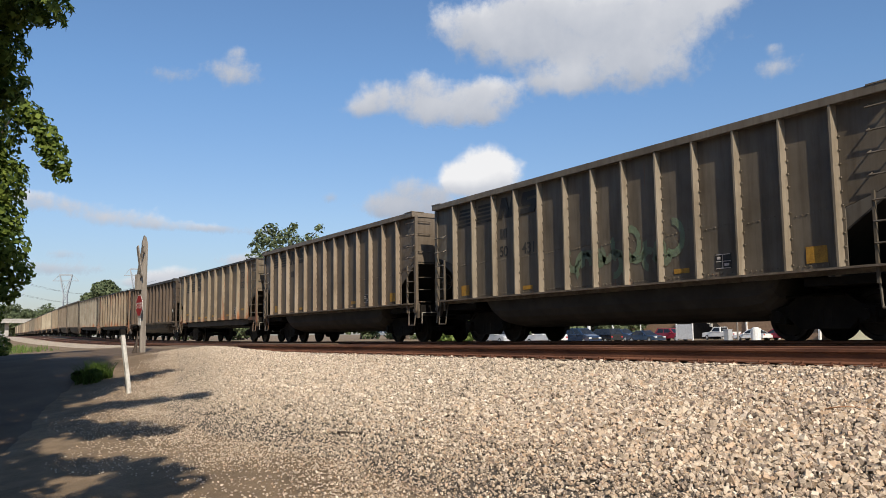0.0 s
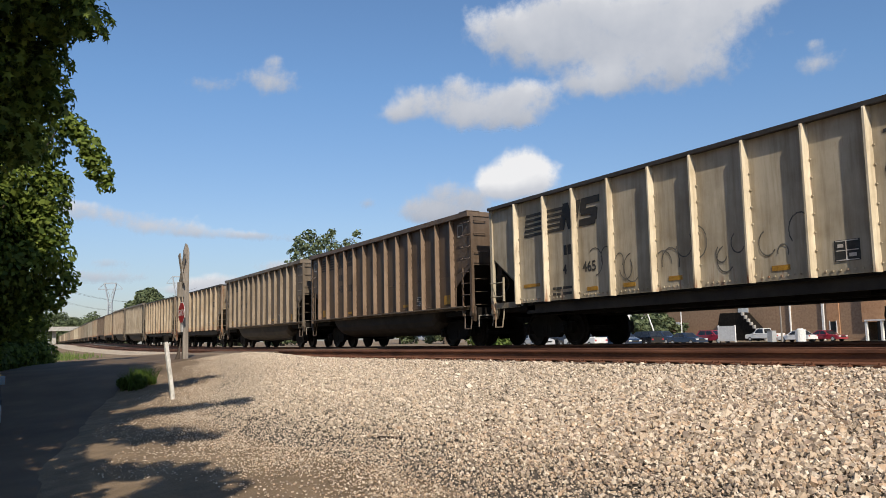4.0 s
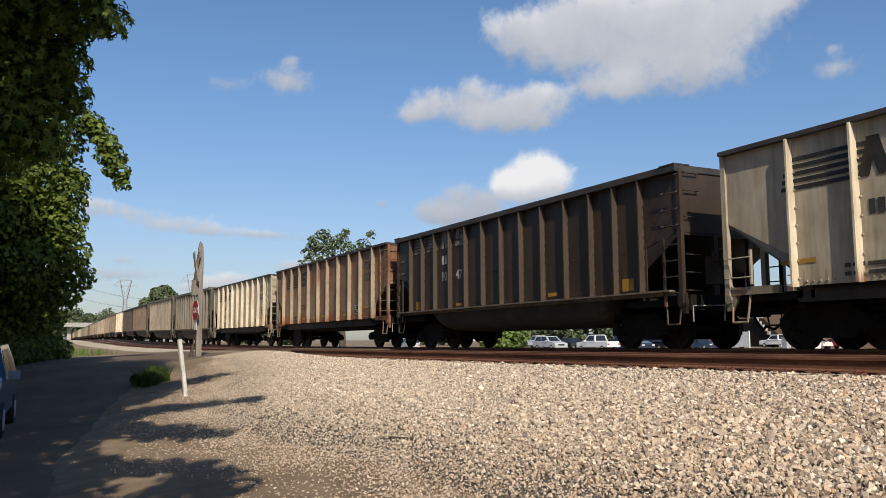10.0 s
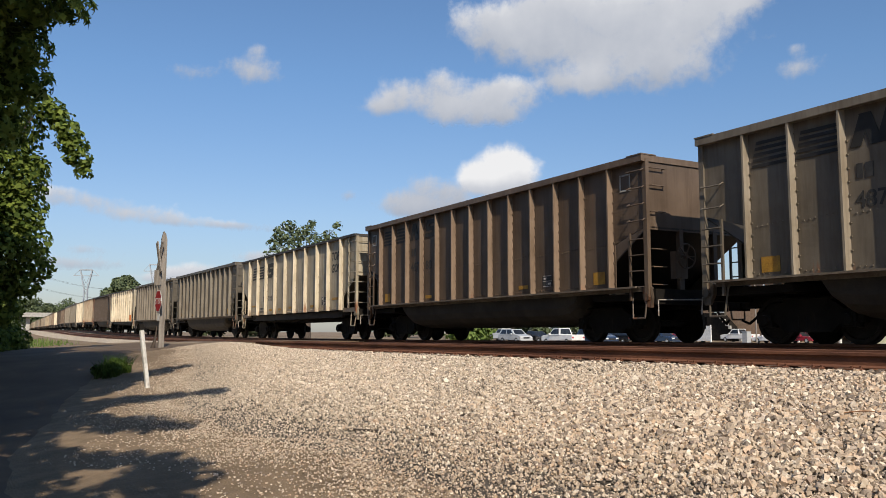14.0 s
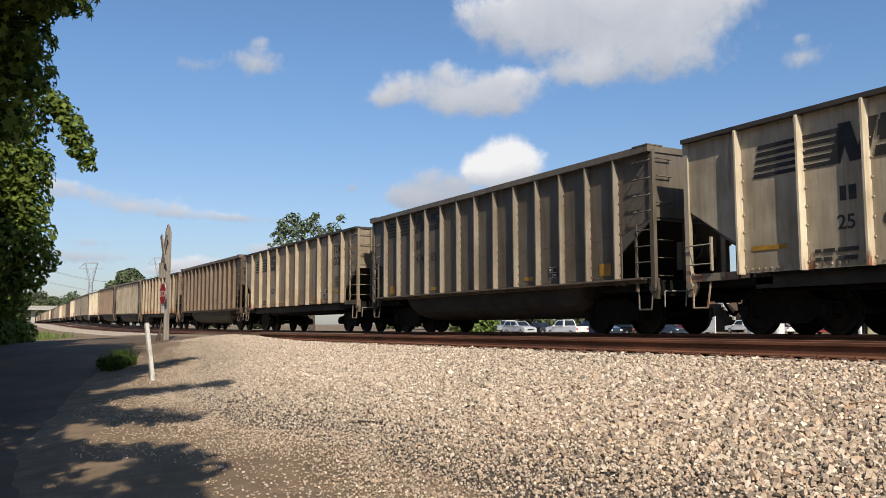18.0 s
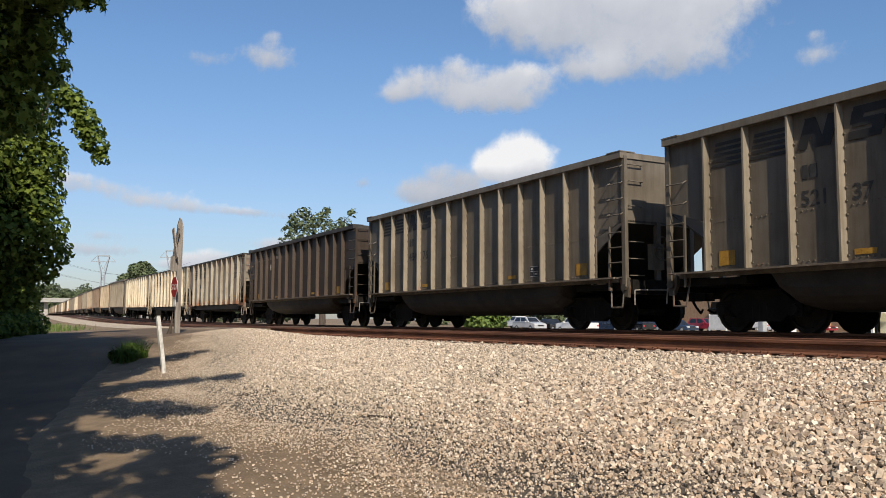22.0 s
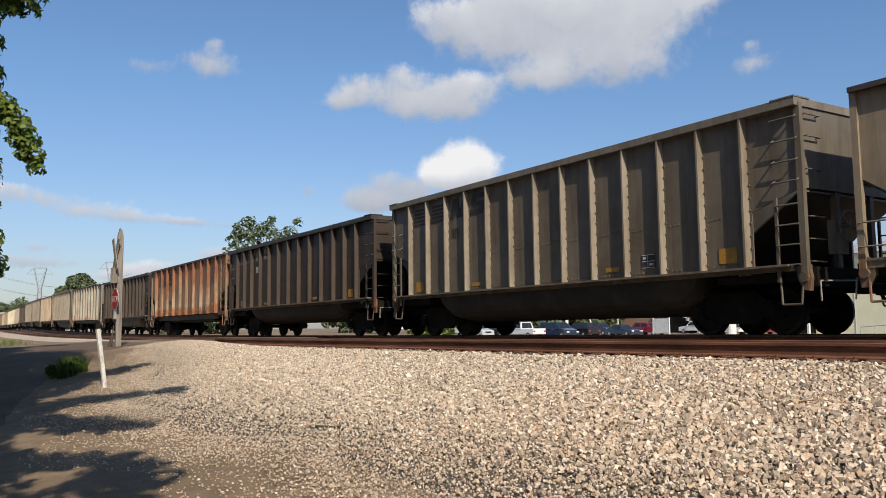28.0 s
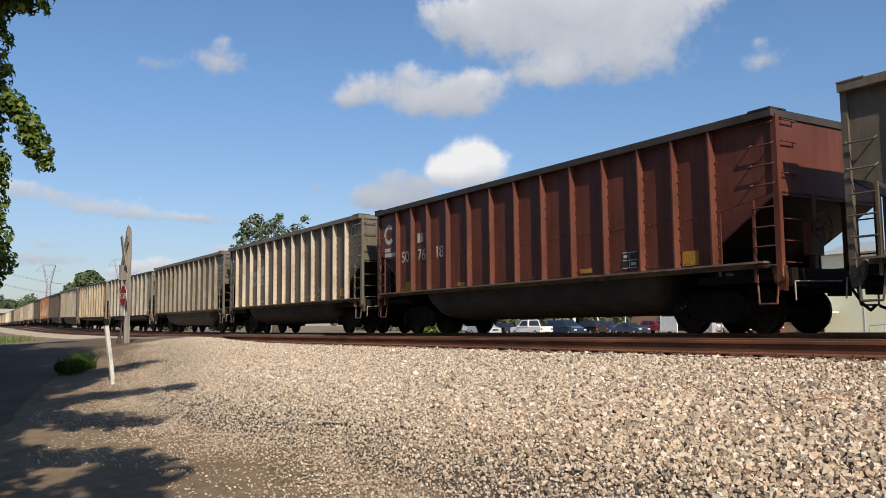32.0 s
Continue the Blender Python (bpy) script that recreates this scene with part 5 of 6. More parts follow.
g = box(geo(), -0.11, 0.11, -0.02, 0.0, -0.16, 0.16)
q = part("backing_board", box(geo(), -0.13, 0.13, -0.02, 0.02, -0.26, 0.26), WOOD, sign, "short bare board below the crossbuck")
q.matrix_basis = Matrix.Translation((0.02, -0.17, 2.4)) @ Matrix.Rotation(radians(40), 4, "Z")
q = part("small_plate", g, SIGNWHITE, sign, "small white plate below the stop sign")
q.matrix_basis = Matrix.Translation((0.1, -0.12, 1.1)) @ face
g = geo()
for k in range(7):
    a = 0.9 * k
    tube(g, (0.14 * math.cos(a) - 0.1, -0.24 + 0.08 * math.sin(a), -0.05), (0.05 * math.cos(a) - 0.06, -0.14, 0.75 - 0.06 * k), 0.022, 5, 0.012)
part("brace", g, BARK, sign, "splintered wooden brace at the foot")

sx, sy, sz = on_ground(79.45, -3.35)
stake = thing("marker_stake", "leaning white-painted wooden marker stake with a dark tip", "stake", at=pose(sx, sy, sz, 5, -8, 10))
ht = math.tan(radians(0.6)) * math.hypot(sx, sy) + 1.65 - sz
part("shaft", box(geo(), -0.042, 0.042, -0.04, 0.04, -0.2, ht - 0.06), STAKE, stake)
part("tip", prism(geo(), [(-0.06, ht - 0.06), (0.06, ht - 0.06), (0.05, ht + 0.06), (0.0, ht + 0.09), (-0.05, ht + 0.05)], "y", -0.055, 0.055), STEEL, stake, "dark stub on top")
wx, wy, wz = on_ground(86.69, -0.3)
small = thing("marker_post", "small pale marker post on the grass verge", "post", at=pose(wx, wy, wz))
part("shaft", box(geo(), -0.06, 0.06, -0.06, 0.06, -0.2, 0.98), STAKE, small)
part("cap", prism(geo(), [(-0.07, 0.98), (0.07, 0.98), (0.0, 1.05)], "y", -0.07, 0.07), STAKE, small)


# ---- low plants ----
def blades(name, spots, mat, tall, width, seed, spread):
    rng = np.random.default_rng(seed)
    vs, fs = [], []
    for x, y, n in spots:
        for _ in range(n):
            a, r = rng.uniform(0, 6.28), spread * rng.random() ** 0.5
            bx, by = x + r * math.cos(a), y + r * math.sin(a)
            bz = float(height(bx, by))
            h = tall * rng.uniform(0.4, 1.2)
            lx, ly = rng.normal(0, 0.35, 2) * h
            t = rng.uniform(0, 3.14)
            ux, uy = width * math.cos(t), width * math.sin(t)
            k = len(vs)
            vs += [(bx - ux, by - uy, bz - 0.02), (bx + ux, by + uy, bz - 0.02), (bx + ux * 0.7 + lx * 0.4, by + uy * 0.7 + ly * 0.4, bz + h * 0.6), (bx - ux * 0.7 + lx * 0.4, by - uy * 0.7 + ly * 0.4, bz + h * 0.6), (bx + lx, by + ly, bz + h)]
            fs += [(k, k + 1, k + 2, k + 3), (k + 3, k + 2, k + 4)]
    me = bpy.data.meshes.new(name)
    me.from_pydata(vs, [], fs)
    me.materials.append(mat)
    return me


WEEDLEAF = leaf_material("weed_leaves", (0.03, 0.06, 0.01), (0.08, 0.125, 0.022))
bx, by, bz = on_ground(81.75, -2.5)
bush = thing("weed_clump", "low leafy green weeds at the roadside by the stake", "weeds", at=pose(bx, by, bz))
part("foliage", leaf_mesh("foliage", [(0.3, 0.05, 0.16, 0.2), (-0.3, 0.2, 0.25, 0.22), (0.2, -0.15, 0.12, 0.18), (-0.5, 0.3, 0.14, 0.2), (0.0, -0.3, 0.14, 0.16), (-0.2, 0.4, 0.15, 0.16)], 2400, 0.075, 5, WEEDLEAF, 0.0), None, bush)
part("grass_tuft", blades("grass_tuft", [(bx + u, by + v, 70) for u, v in ((-0.5, 0.2), (-0.3, 0.1), (0.1, 0.0), (0.3, -0.1), (-0.2, 0.25))], WEEDLEAF, 0.46, 0.014, 6, 0.3), None, bush).matrix_basis = pose(-bx, -by, -bz)
verge = tagged(new("verge_grass", blades("verge_grass", [(x, y, 60) for x, y in [(-46 - 1.1 * i, 3.4 + 1.1 * math.sin(i * 2.3) - 0.02 * i) for i in range(22)]], GRASS, 0.26, 0.018, 3, 1.1)), "patch of yellow-green verge grass beyond the road", "grass", kind="stuff")
undergrowth = tagged(new("undergrowth", leaf_mesh("undergrowth", [(*spot(a, 0, d)[:2], float(height(*spot(a, 0, d)[:2])) + 0.45, 0.9) for a, d in [(87.5, 43), (88.1, 41), (88.8, 39), (89.6, 37), (90.4, 35), (91.3, 33), (92.4, 31), (88.2, 44), (89.6, 41)]], 9000, 0.2, 8, LEAF)), "dark leafy undergrowth at the edge of the wood", "shrubs", kind="stuff")
DIRT = plain("dark_clod", [(0.3, (0.03, 0.025, 0.02)), (0.7, (0.08, 0.065, 0.05))], 8, 0.95)
for n, (a, e, r) in enumerate([(74.46, -4.95, 0.06), (74.9, -3.9, 0.05), (48.83, -10.0, 0.06), (40.4, -6.4, 0.035), (64.0, -3.6, 0.04)]):
    x, y, z = on_ground(a, e)
    g = geo()
    rr = random.Random(n)
    for s in range(9):
        c = (rr.uniform(-2, 2) * r, rr.uniform(-1, 1) * r, 0)
        q = r * rr.uniform(0.4, 1.0)
        add(g, [(c[0] + q * u[0] * rr.uniform(0.4, 1), c[1] + q * u[1] * rr.uniform(0.4, 1), q * 0.5 * (u[2] + 0.6) * rr.uniform(0.3, 1)) for u in [(-1, -1, -1), (1, -1, -1), (1, 1, -1), (-1, 1, -1), (-1, -1, 1), (1, -1, 1), (1, 1, 1), (-1, 1, 1)]], BOX)
    rk = tagged(new("dark_stone", mesh_of("dark_stone", g, DIRT)), "dark crumbled clod of earth on the gravel", "stone")
    rk.location = (x, y, z + 0.01)
x, y, z = on_ground(65.6, -6.55)
g = geo()
tube(g, (-0.2, -0.05, 0.03), (0.12, 0.03, 0.045), 0.016, 6, 0.014)
tube(g, (0.12, 0.03, 0.045), (0.34, 0.12, 0.05), 0.014, 6, 0.007)
tube(g, (0.12, 0.03, 0.045), (0.26, -0.02, 0.07), 0.009, 5, 0.004)
twig = tagged(new("twig", mesh_of("twig", g, BARK)), "dead brown twig lying on the gravel", "twig")
twig.location = (x, y, z)
x, y, z = on_ground(33.3, -5.2)
g = geo()
for i in range(7):
    tube(g, (0.07 * i - 0.25, 0.004 * i * i, 0.05 + 0.03 * math.sin(0.5 * i)), (0.07 * (i + 1) - 0.25, 0.004 * (i + 1) ** 2, 0.05 + 0.03 * math.sin(0.5 * i + 0.5)), 0.007 - 0.0006 * i, 5)
stick = tagged(new("dry_stick", mesh_of("dry_stick", g, ORANGEBRICK)), "thin reddish dry stick lying on the ballast", "stick")
stick.location = (x, y, z)


# ---- distance ----
def far_tree(turn, dist, lo, hi, width, seed, n=2600, leaf=0.9, label="green broadleaf tree in the distance", mat=None):
    x, y, _ = spot(turn, 0, dist)
    z0 = float(height(x, y))
    a, b = EYE[2] + math.tan(radians(lo)) * dist, EYE[2] + math.tan(radians(hi)) * dist
    w = math.tan(radians(width / 2)) * dist
    cl = crown((x, y, (a + b) / 2), (w * 0.8, w * 0.8, (b - a) / 2 * 0.8), 26, max(0.6, (b - a) * 0.16), seed)
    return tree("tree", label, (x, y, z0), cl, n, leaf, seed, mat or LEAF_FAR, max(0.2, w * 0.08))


far_tree(81.1, 210, 1.4, 4.0, 2.4, 101, 6000, 0.8, "round green tree beyond the train")
x, y, _ = spot(69.3, 0, 78)
cl = [clump_at(a, e, 78, s) for a, e, s in [(71.3, 6.2, 0.7), (70.6, 6.8, 1.0), (70.3, 7.4, 0.7), (69.7, 6.6, 1.1), (69.0, 6.9, 1.0), (68.9, 7.6, 0.4), (68.3, 6.4, 0.9), (67.5, 6.6, 0.9), (67.1, 7.5, 0.5), (66.6, 6.2, 0.8), (70.0, 5.6, 1.2), (68.6, 5.4, 1.2), (67.3, 5.2, 1.2), (71.2, 5.2, 1.0),
                                            (69, 4, 1.5), (70.5, 4, 1.5), (67.5, 4, 1.4), (69, 2.6, 1.5)]]
tree("tree", "airy green tree behind the train", (x, y, float(height(x, y))), cl, 3200, 0.36, 102, LEAF_FAR, 0.3)
for i, (a, d, hi, w) in enumerate([(83.2, 520, 2.3, 2.0), (84.3, 540, 2.55, 1.8), (85.3, 530, 2.2, 1.8), (86.4, 560, 2.45, 2.0), (87.6, 520, 2.4, 2.0), (82.2, 560, 1.9, 2.0)]):
    far_tree(a, d, 0.1, hi, w, 110 + i, 5200, 1.3, "green tree in the far belt of trees")
for i, (a, d, hi, w) in enumerate([(48.8, 120, 1.9, 5), (51.0, 122, 2.0, 4.5), (53.2, 125, 2.2, 5), (55.8, 130, 2.0, 4.5), (58.5, 140, 2.3, 4), (61.5, 140, 2.2, 4), (64.5, 150, 2.4, 4), (46.8, 140, 2.0, 3.5), (72.5, 150, 2.2, 4), (75.5, 170, 2.2, 4)]):
    far_tree(a, d, -0.4, hi, w, 130 + i, 2200, 0.6, "green tree behind the car park")
far_tree(58.3, 42, -1.2, 1.5, 2.9, 150, 3500, 0.22, "bright leafy shrub behind the tracks", GRASS)

# road bridge over the line
bz = EYE[2] + math.tan(radians(1.28)) * 430
bridge = thing("road_bridge", "pale concrete road bridge over the railway in the distance", "bridge", at=pose(-430, 0, 0))
part("deck", box(geo(), -5, 5, -60, 70, bz - 0.9, bz + 0.1), CONCRETE, bridge)
part("parapet", box(geo(), 4.6, 5.1, -60, 70, bz + 0.1, bz + 1.0), CONCRETE, bridge)
for y in (-12, 4, 26, 44):
    part("pier", box(geo(), -1, 1, y - 0.8, y + 0.8, 0, bz - 0.9), CONCRETE, bridge)


def pylon(turn, dist, top, foot, half, label):
    x, y, zt = spot(turn, top, dist)
    z0 = EYE[2] + math.tan(radians(foot)) * dist
    ob = thing("pylon", label, "pylon", "power line pylons", at=pose(x, y, 0, 0, 0, -20))
    h = math.tan(radians(half)) * dist
    waist = z0 + (zt - z0) * 0.62
    r = dist * 0.00075
    for s in (-1, 1):
        g = geo()
        for d in (-h * 0.25, h * 0.25):
            tube(g, (d, s * h * 0.5, 0), (d * 0.5, s * h * 0.26, waist), r, 4)
            tube(g, (d * 0.5, s * h * 0.26, waist), (d * 0.5, s * h * 0.95, zt), r, 4)
        for k in range(5):
            a, b = k / 5, (k + 1) / 5
            tube(g, (-h * 0.12, s * h * (0.26 + 0.69 * a), waist + (zt - waist) * a), (h * 0.12, s * h * (0.26 + 0.69 * b), waist + (zt - waist) * b), r * 0.6, 4)
        part("leg", g, LATTICE, ob)
    g = geo()
    tube(g, (0, -h, zt), (0, h, zt), r * 1.3, 4)
    tube(g, (0, -h * 2.0, zt - (zt - waist) * 0.3), (0, h * 2.0, zt - (zt - waist) * 0.3), r * 0.7, 4)
    for s in (-1, 1):
        tube(g, (0, s * h, zt), (0, s * h * 2.0, zt - (zt - waist) * 0.3), r * 0.5, 4)
    part("crossarm", g, LATTICE, ob)
    g = geo()
    tube(g, (0, -h * 0.26, waist), (0, h * 0.26, waist), r, 4)
    for s in (-1, 1):
        tube(g, (0, s * h * 0.95, zt), (0, s * h * 0.1, waist + (zt - waist) * 0.35), r * 0.5, 4)
        tube(g, (0, s * h * 0.1, waist + (zt - waist) * 0.35), (0, s * h * 0.36, waist + (zt - waist) * 0.16), r * 0.5, 4)
    for k in range(4):
        za, zb = z0 + (waist - z0) * k / 4, z0 + (waist - z0) * (k + 1) / 4
        tube(g, (0, -h * (0.5 - 0.06 * k), za), (0, h * (0.44 - 0.06 * k), zb), r * 0.6, 4)
        tube(g, (0, h * (0.5 - 0.06 * k), za), (0, -h * (0.44 - 0.06 * k), zb), r * 0.6, 4)
    part("bracing", g, LATTICE, ob)
    return ob


pylon(83.35, 600, 4.15, 0.9, 0.38, "steel lattice power pylon with a broad top")
pylon(79.25, 700, 4.6, 0.9, 0.35, "distant steel lattice power pylon behind the crossing sign")
wires = thing("power_lines", "thin overhead power lines between the pylons", "power lines")
for k, (dz, dy) in enumerate([(4.1, -14), (4.1, 14), (3.5, -18), (3.5, 18)]):
    g = geo()
    p, q = Vector(spot(85.5 + 0.3 * k, dz - 0.5, 600)), Vector(spot(78.0, dz - 0.2, 700))
    last = None
    for i in range(13):
        f = i / 12
        v = p.lerp(q, f) - Vector((0, 0, 9 * math.sin(math.pi * f)))
        if last is not None:
            tube(g, last, v, 0.06, 3)
        last = v
    part("cable", g, CABLE, wires)

# ---- buildings behind the tracks ----
FY = 100.0


def fx(turn, y=FY):
    return -math.tan(radians(turn)) * y


LOT = float(height(-70, 90))
hall = thing("brick_building", "brown brick building with an outside stair and white downpipes", "building")
x0, x1 = fx(47.0), fx(34.9)
g = box(geo(), x0, x1, FY, FY + 12, LOT - 0.3, 9.5)
part("wall", g, BRICKWALL, hall, "brown brick wall")
part("brick_pier", box(geo(), fx(36.9), fx(36.2), FY - 0.15, FY - 0.005, LOT, 9.0), ORANGEBRICK, hall, "orange brick bay")
part("brick_pier", box(geo(), fx(34.85), fx(33.5), FY - 0.5, FY + 8, 3.0, 9.0), ORANGEBRICK, hall, "orange brick upper wall over the porch")
part("roof", box(geo(), x0 - 0.4, x1 + 0.4, FY - 0.4, FY + 12.4, 9.5, 9.8), CONCRETE, hall)
win = part("window", box(geo(), fx(36.7), fx(36.4), FY - 0.2, FY - 0.152, LOT + 1.1, LOT + 2.6), DARKGLASS, hall, "small window")
part("window_frame", box(geo(), fx(36.76), fx(36.72), FY - 0.24, FY - 0.15, LOT + 1.0, LOT + 2.7), TRIMWHITE, win)
part("window_frame", box(geo(), fx(36.38), fx(36.34), FY - 0.24, FY - 0.15, LOT + 1.0, LOT + 2.7), TRIMWHITE, win)
part("window_sill", box(geo(), fx(36.8), fx(36.3), FY - 0.27, FY - 0.15, LOT + 0.92, LOT + 1.0), TRIMWHITE, win)
for t, w in ((37.1, 0.16), (39.0, 0.07)):
    part("downpipe", box(geo(), fx(t) - w, fx(t) + w, FY - 0.25, FY - 0.01, LOT, 9.2), TRIMWHITE, hall, "white downpipe")
part("stair_wall", prism(geo(), [(fx(43.2), LOT), (fx(39.9), LOT), (fx(41.4), LOT + 4.4), (fx(42.8), LOT + 4.4)], "y", FY - 1.6, FY - 0.3), STEEL, hall, "dark underside of the outside stair")
for i in range(9):
    a = fx(41.4) + (fx(39.9) - fx(41.4)) * i / 9
    part("stair_step", box(geo(), a, a + 0.34, FY - 2.0, FY - 1.62, LOT + 4.4 - 0.49 * (i + 1), LOT + 4.4 - 0.49 * i), CONCRETE, hall, "pale concrete step")
door = part("door", box(geo(), fx(42.1), fx(41.5), FY - 0.1, FY - 0.01, LOT + 4.4, LOT + 6.5), TRIMWHITE, hall, "white door at the head of the stair")
part("door_pane", box(geo(), fx(41.95), fx(41.65), FY - 0.13, FY - 0.1, LOT + 5.3, LOT + 6.2), DARKGLASS, door)
porch = thing("porch", "white flat porch roof on posts over a dark doorway", "porch")
part("porch_roof", box(geo(), fx(34.85, FY - 3.5), fx(33.4, FY - 3.5), FY - 3.6, FY - 0.6, LOT + 2.45, LOT + 2.62), TRIMWHITE, porch)
for t in (34.8, 33.95):
    part("post", box(geo(), fx(t, FY - 3.5) - 0.14, fx(t, FY - 3.5) + 0.14, FY - 3.5, FY - 3.2, LOT, LOT + 2.45), TRIMWHITE, porch)
part("doorway", box(geo(), fx(34.0), fx(33.5), FY - 0.7, FY - 0.6, LOT, LOT + 2.4), DARKGLASS, porch, "dark doorway")
store = thing("yellow_building", "pale yellow sided building with a shallow gable roof", "building")
part("wall", box(geo(), fx(33.45), fx(18), FY - 0.2, FY + 14, LOT - 0.3, 10.6), YELLOWWALL, store, "pale yellow wall")
part("roof", prism(geo(), [(FY - 0.8, 10.6), (FY + 14.8, 10.6), (FY + 7, 12.6)], "x", fx(33.45) - 0.5, fx(18) + 0.5), GREYMETAL, store)
for t in (31.2, 28.8, 26):
    part("siding_joint", box(geo(), fx(t) - 0.05, fx(t) + 0.05, FY - 0.25, FY - 0.2, LOT, 10.5), GREYMETAL, store)
rail_ob = thing("handrail", "thin grey metal handrail by the yellow building", "handrail")
part("bar", tube(geo(), (fx(31.0, 88), 88, LOT + 0.8), (fx(27.5, 88), 88, LOT + 1.3), 0.05), GREYMETAL, rail_ob)
for t in (31.0, 30.2, 29.4, 28.5, 27.5):
    part("post", tube(geo(), (fx(t, 88), 88, LOT - 0.1), (fx(t, 88), 88, LOT + 0.85 + (31 - t) * 0.13), 0.05), GREYMETAL, rail_ob)
for n, (t, y, r, h) in enumerate([(45.7, 78, 0.08, 8), (39.6, 78, 0.1, 9), (49.1, 66, 0.22, 6), (56.5, 70, 0.13, 7), (47.2, 72, 0.1, 5)]):
    p = thing("utility_pole", "pale utility pole behind the tracks", "pole", "utility poles", at=pose(fx(t, y), y, LOT, 0, -24 if n == 4 else 0, 0))
    part("shaft", tube(geo(), (0, 0, -0.3), (0, 0, h), r, 8, r * 0.7), TRIMWHITE if n in (0, 2, 4) else WOOD, p)
    part("cross_piece", box(geo(), -0.7, 0.7, -0.06, 0.06, h - 0.7, h - 0.55), WOOD, p)
board = thing("notice_board", "white notice board on posts in the car park", "sign", at=pose(fx(42.9, 75), 75, LOT))
part("panel", box(geo(), -1.25, 1.25, -0.06, 0.06, 0.35, 2.1), TRIMWHITE, board)
part("post", box(geo(), -1.3, -1.18, -0.07, 0.07, -0.1, 2.2), TRIMWHITE, board)
part("post", box(geo(), 1.18, 1.3, -0.07, 0.07, -0.1, 2.2), TRIMWHITE, board)
part("sign_panel", box(geo(), fx(46.35), fx(45.75), FY - 0.08, FY - 0.005, LOT + 2.3, LOT + 3.4), TRIMWHITE, hall, "white sign panel on the brick wall")
cab = thing("metal_cabinet", "grey sheet-metal cabinet at the edge of the car park", "cabinet", at=pose(fx(40.2, 80), 80, LOT))
part("body", box(geo(), -0.35, 0.35, -0.35, 0.35, 0.0, 1.4), GREYMETAL, cab)
part("lid", box(geo(), -0.39, 0.39, -0.39, 0.39, 1.4, 1.46), GREYMETAL, cab)
tank = thing("white_tank", "small white upright tank in the car park", "tank", at=pose(fx(38.5, 80), 80, LOT))
part("body", tube(geo(), (0, 0, 0), (0, 0, 1.5), 0.55, 14), TRIMWHITE, tank)
part("cap", tube(geo(), (0, 0, 1.5), (0, 0, 1.62), 0.4, 14, 0.3), TRIMWHITE, tank)


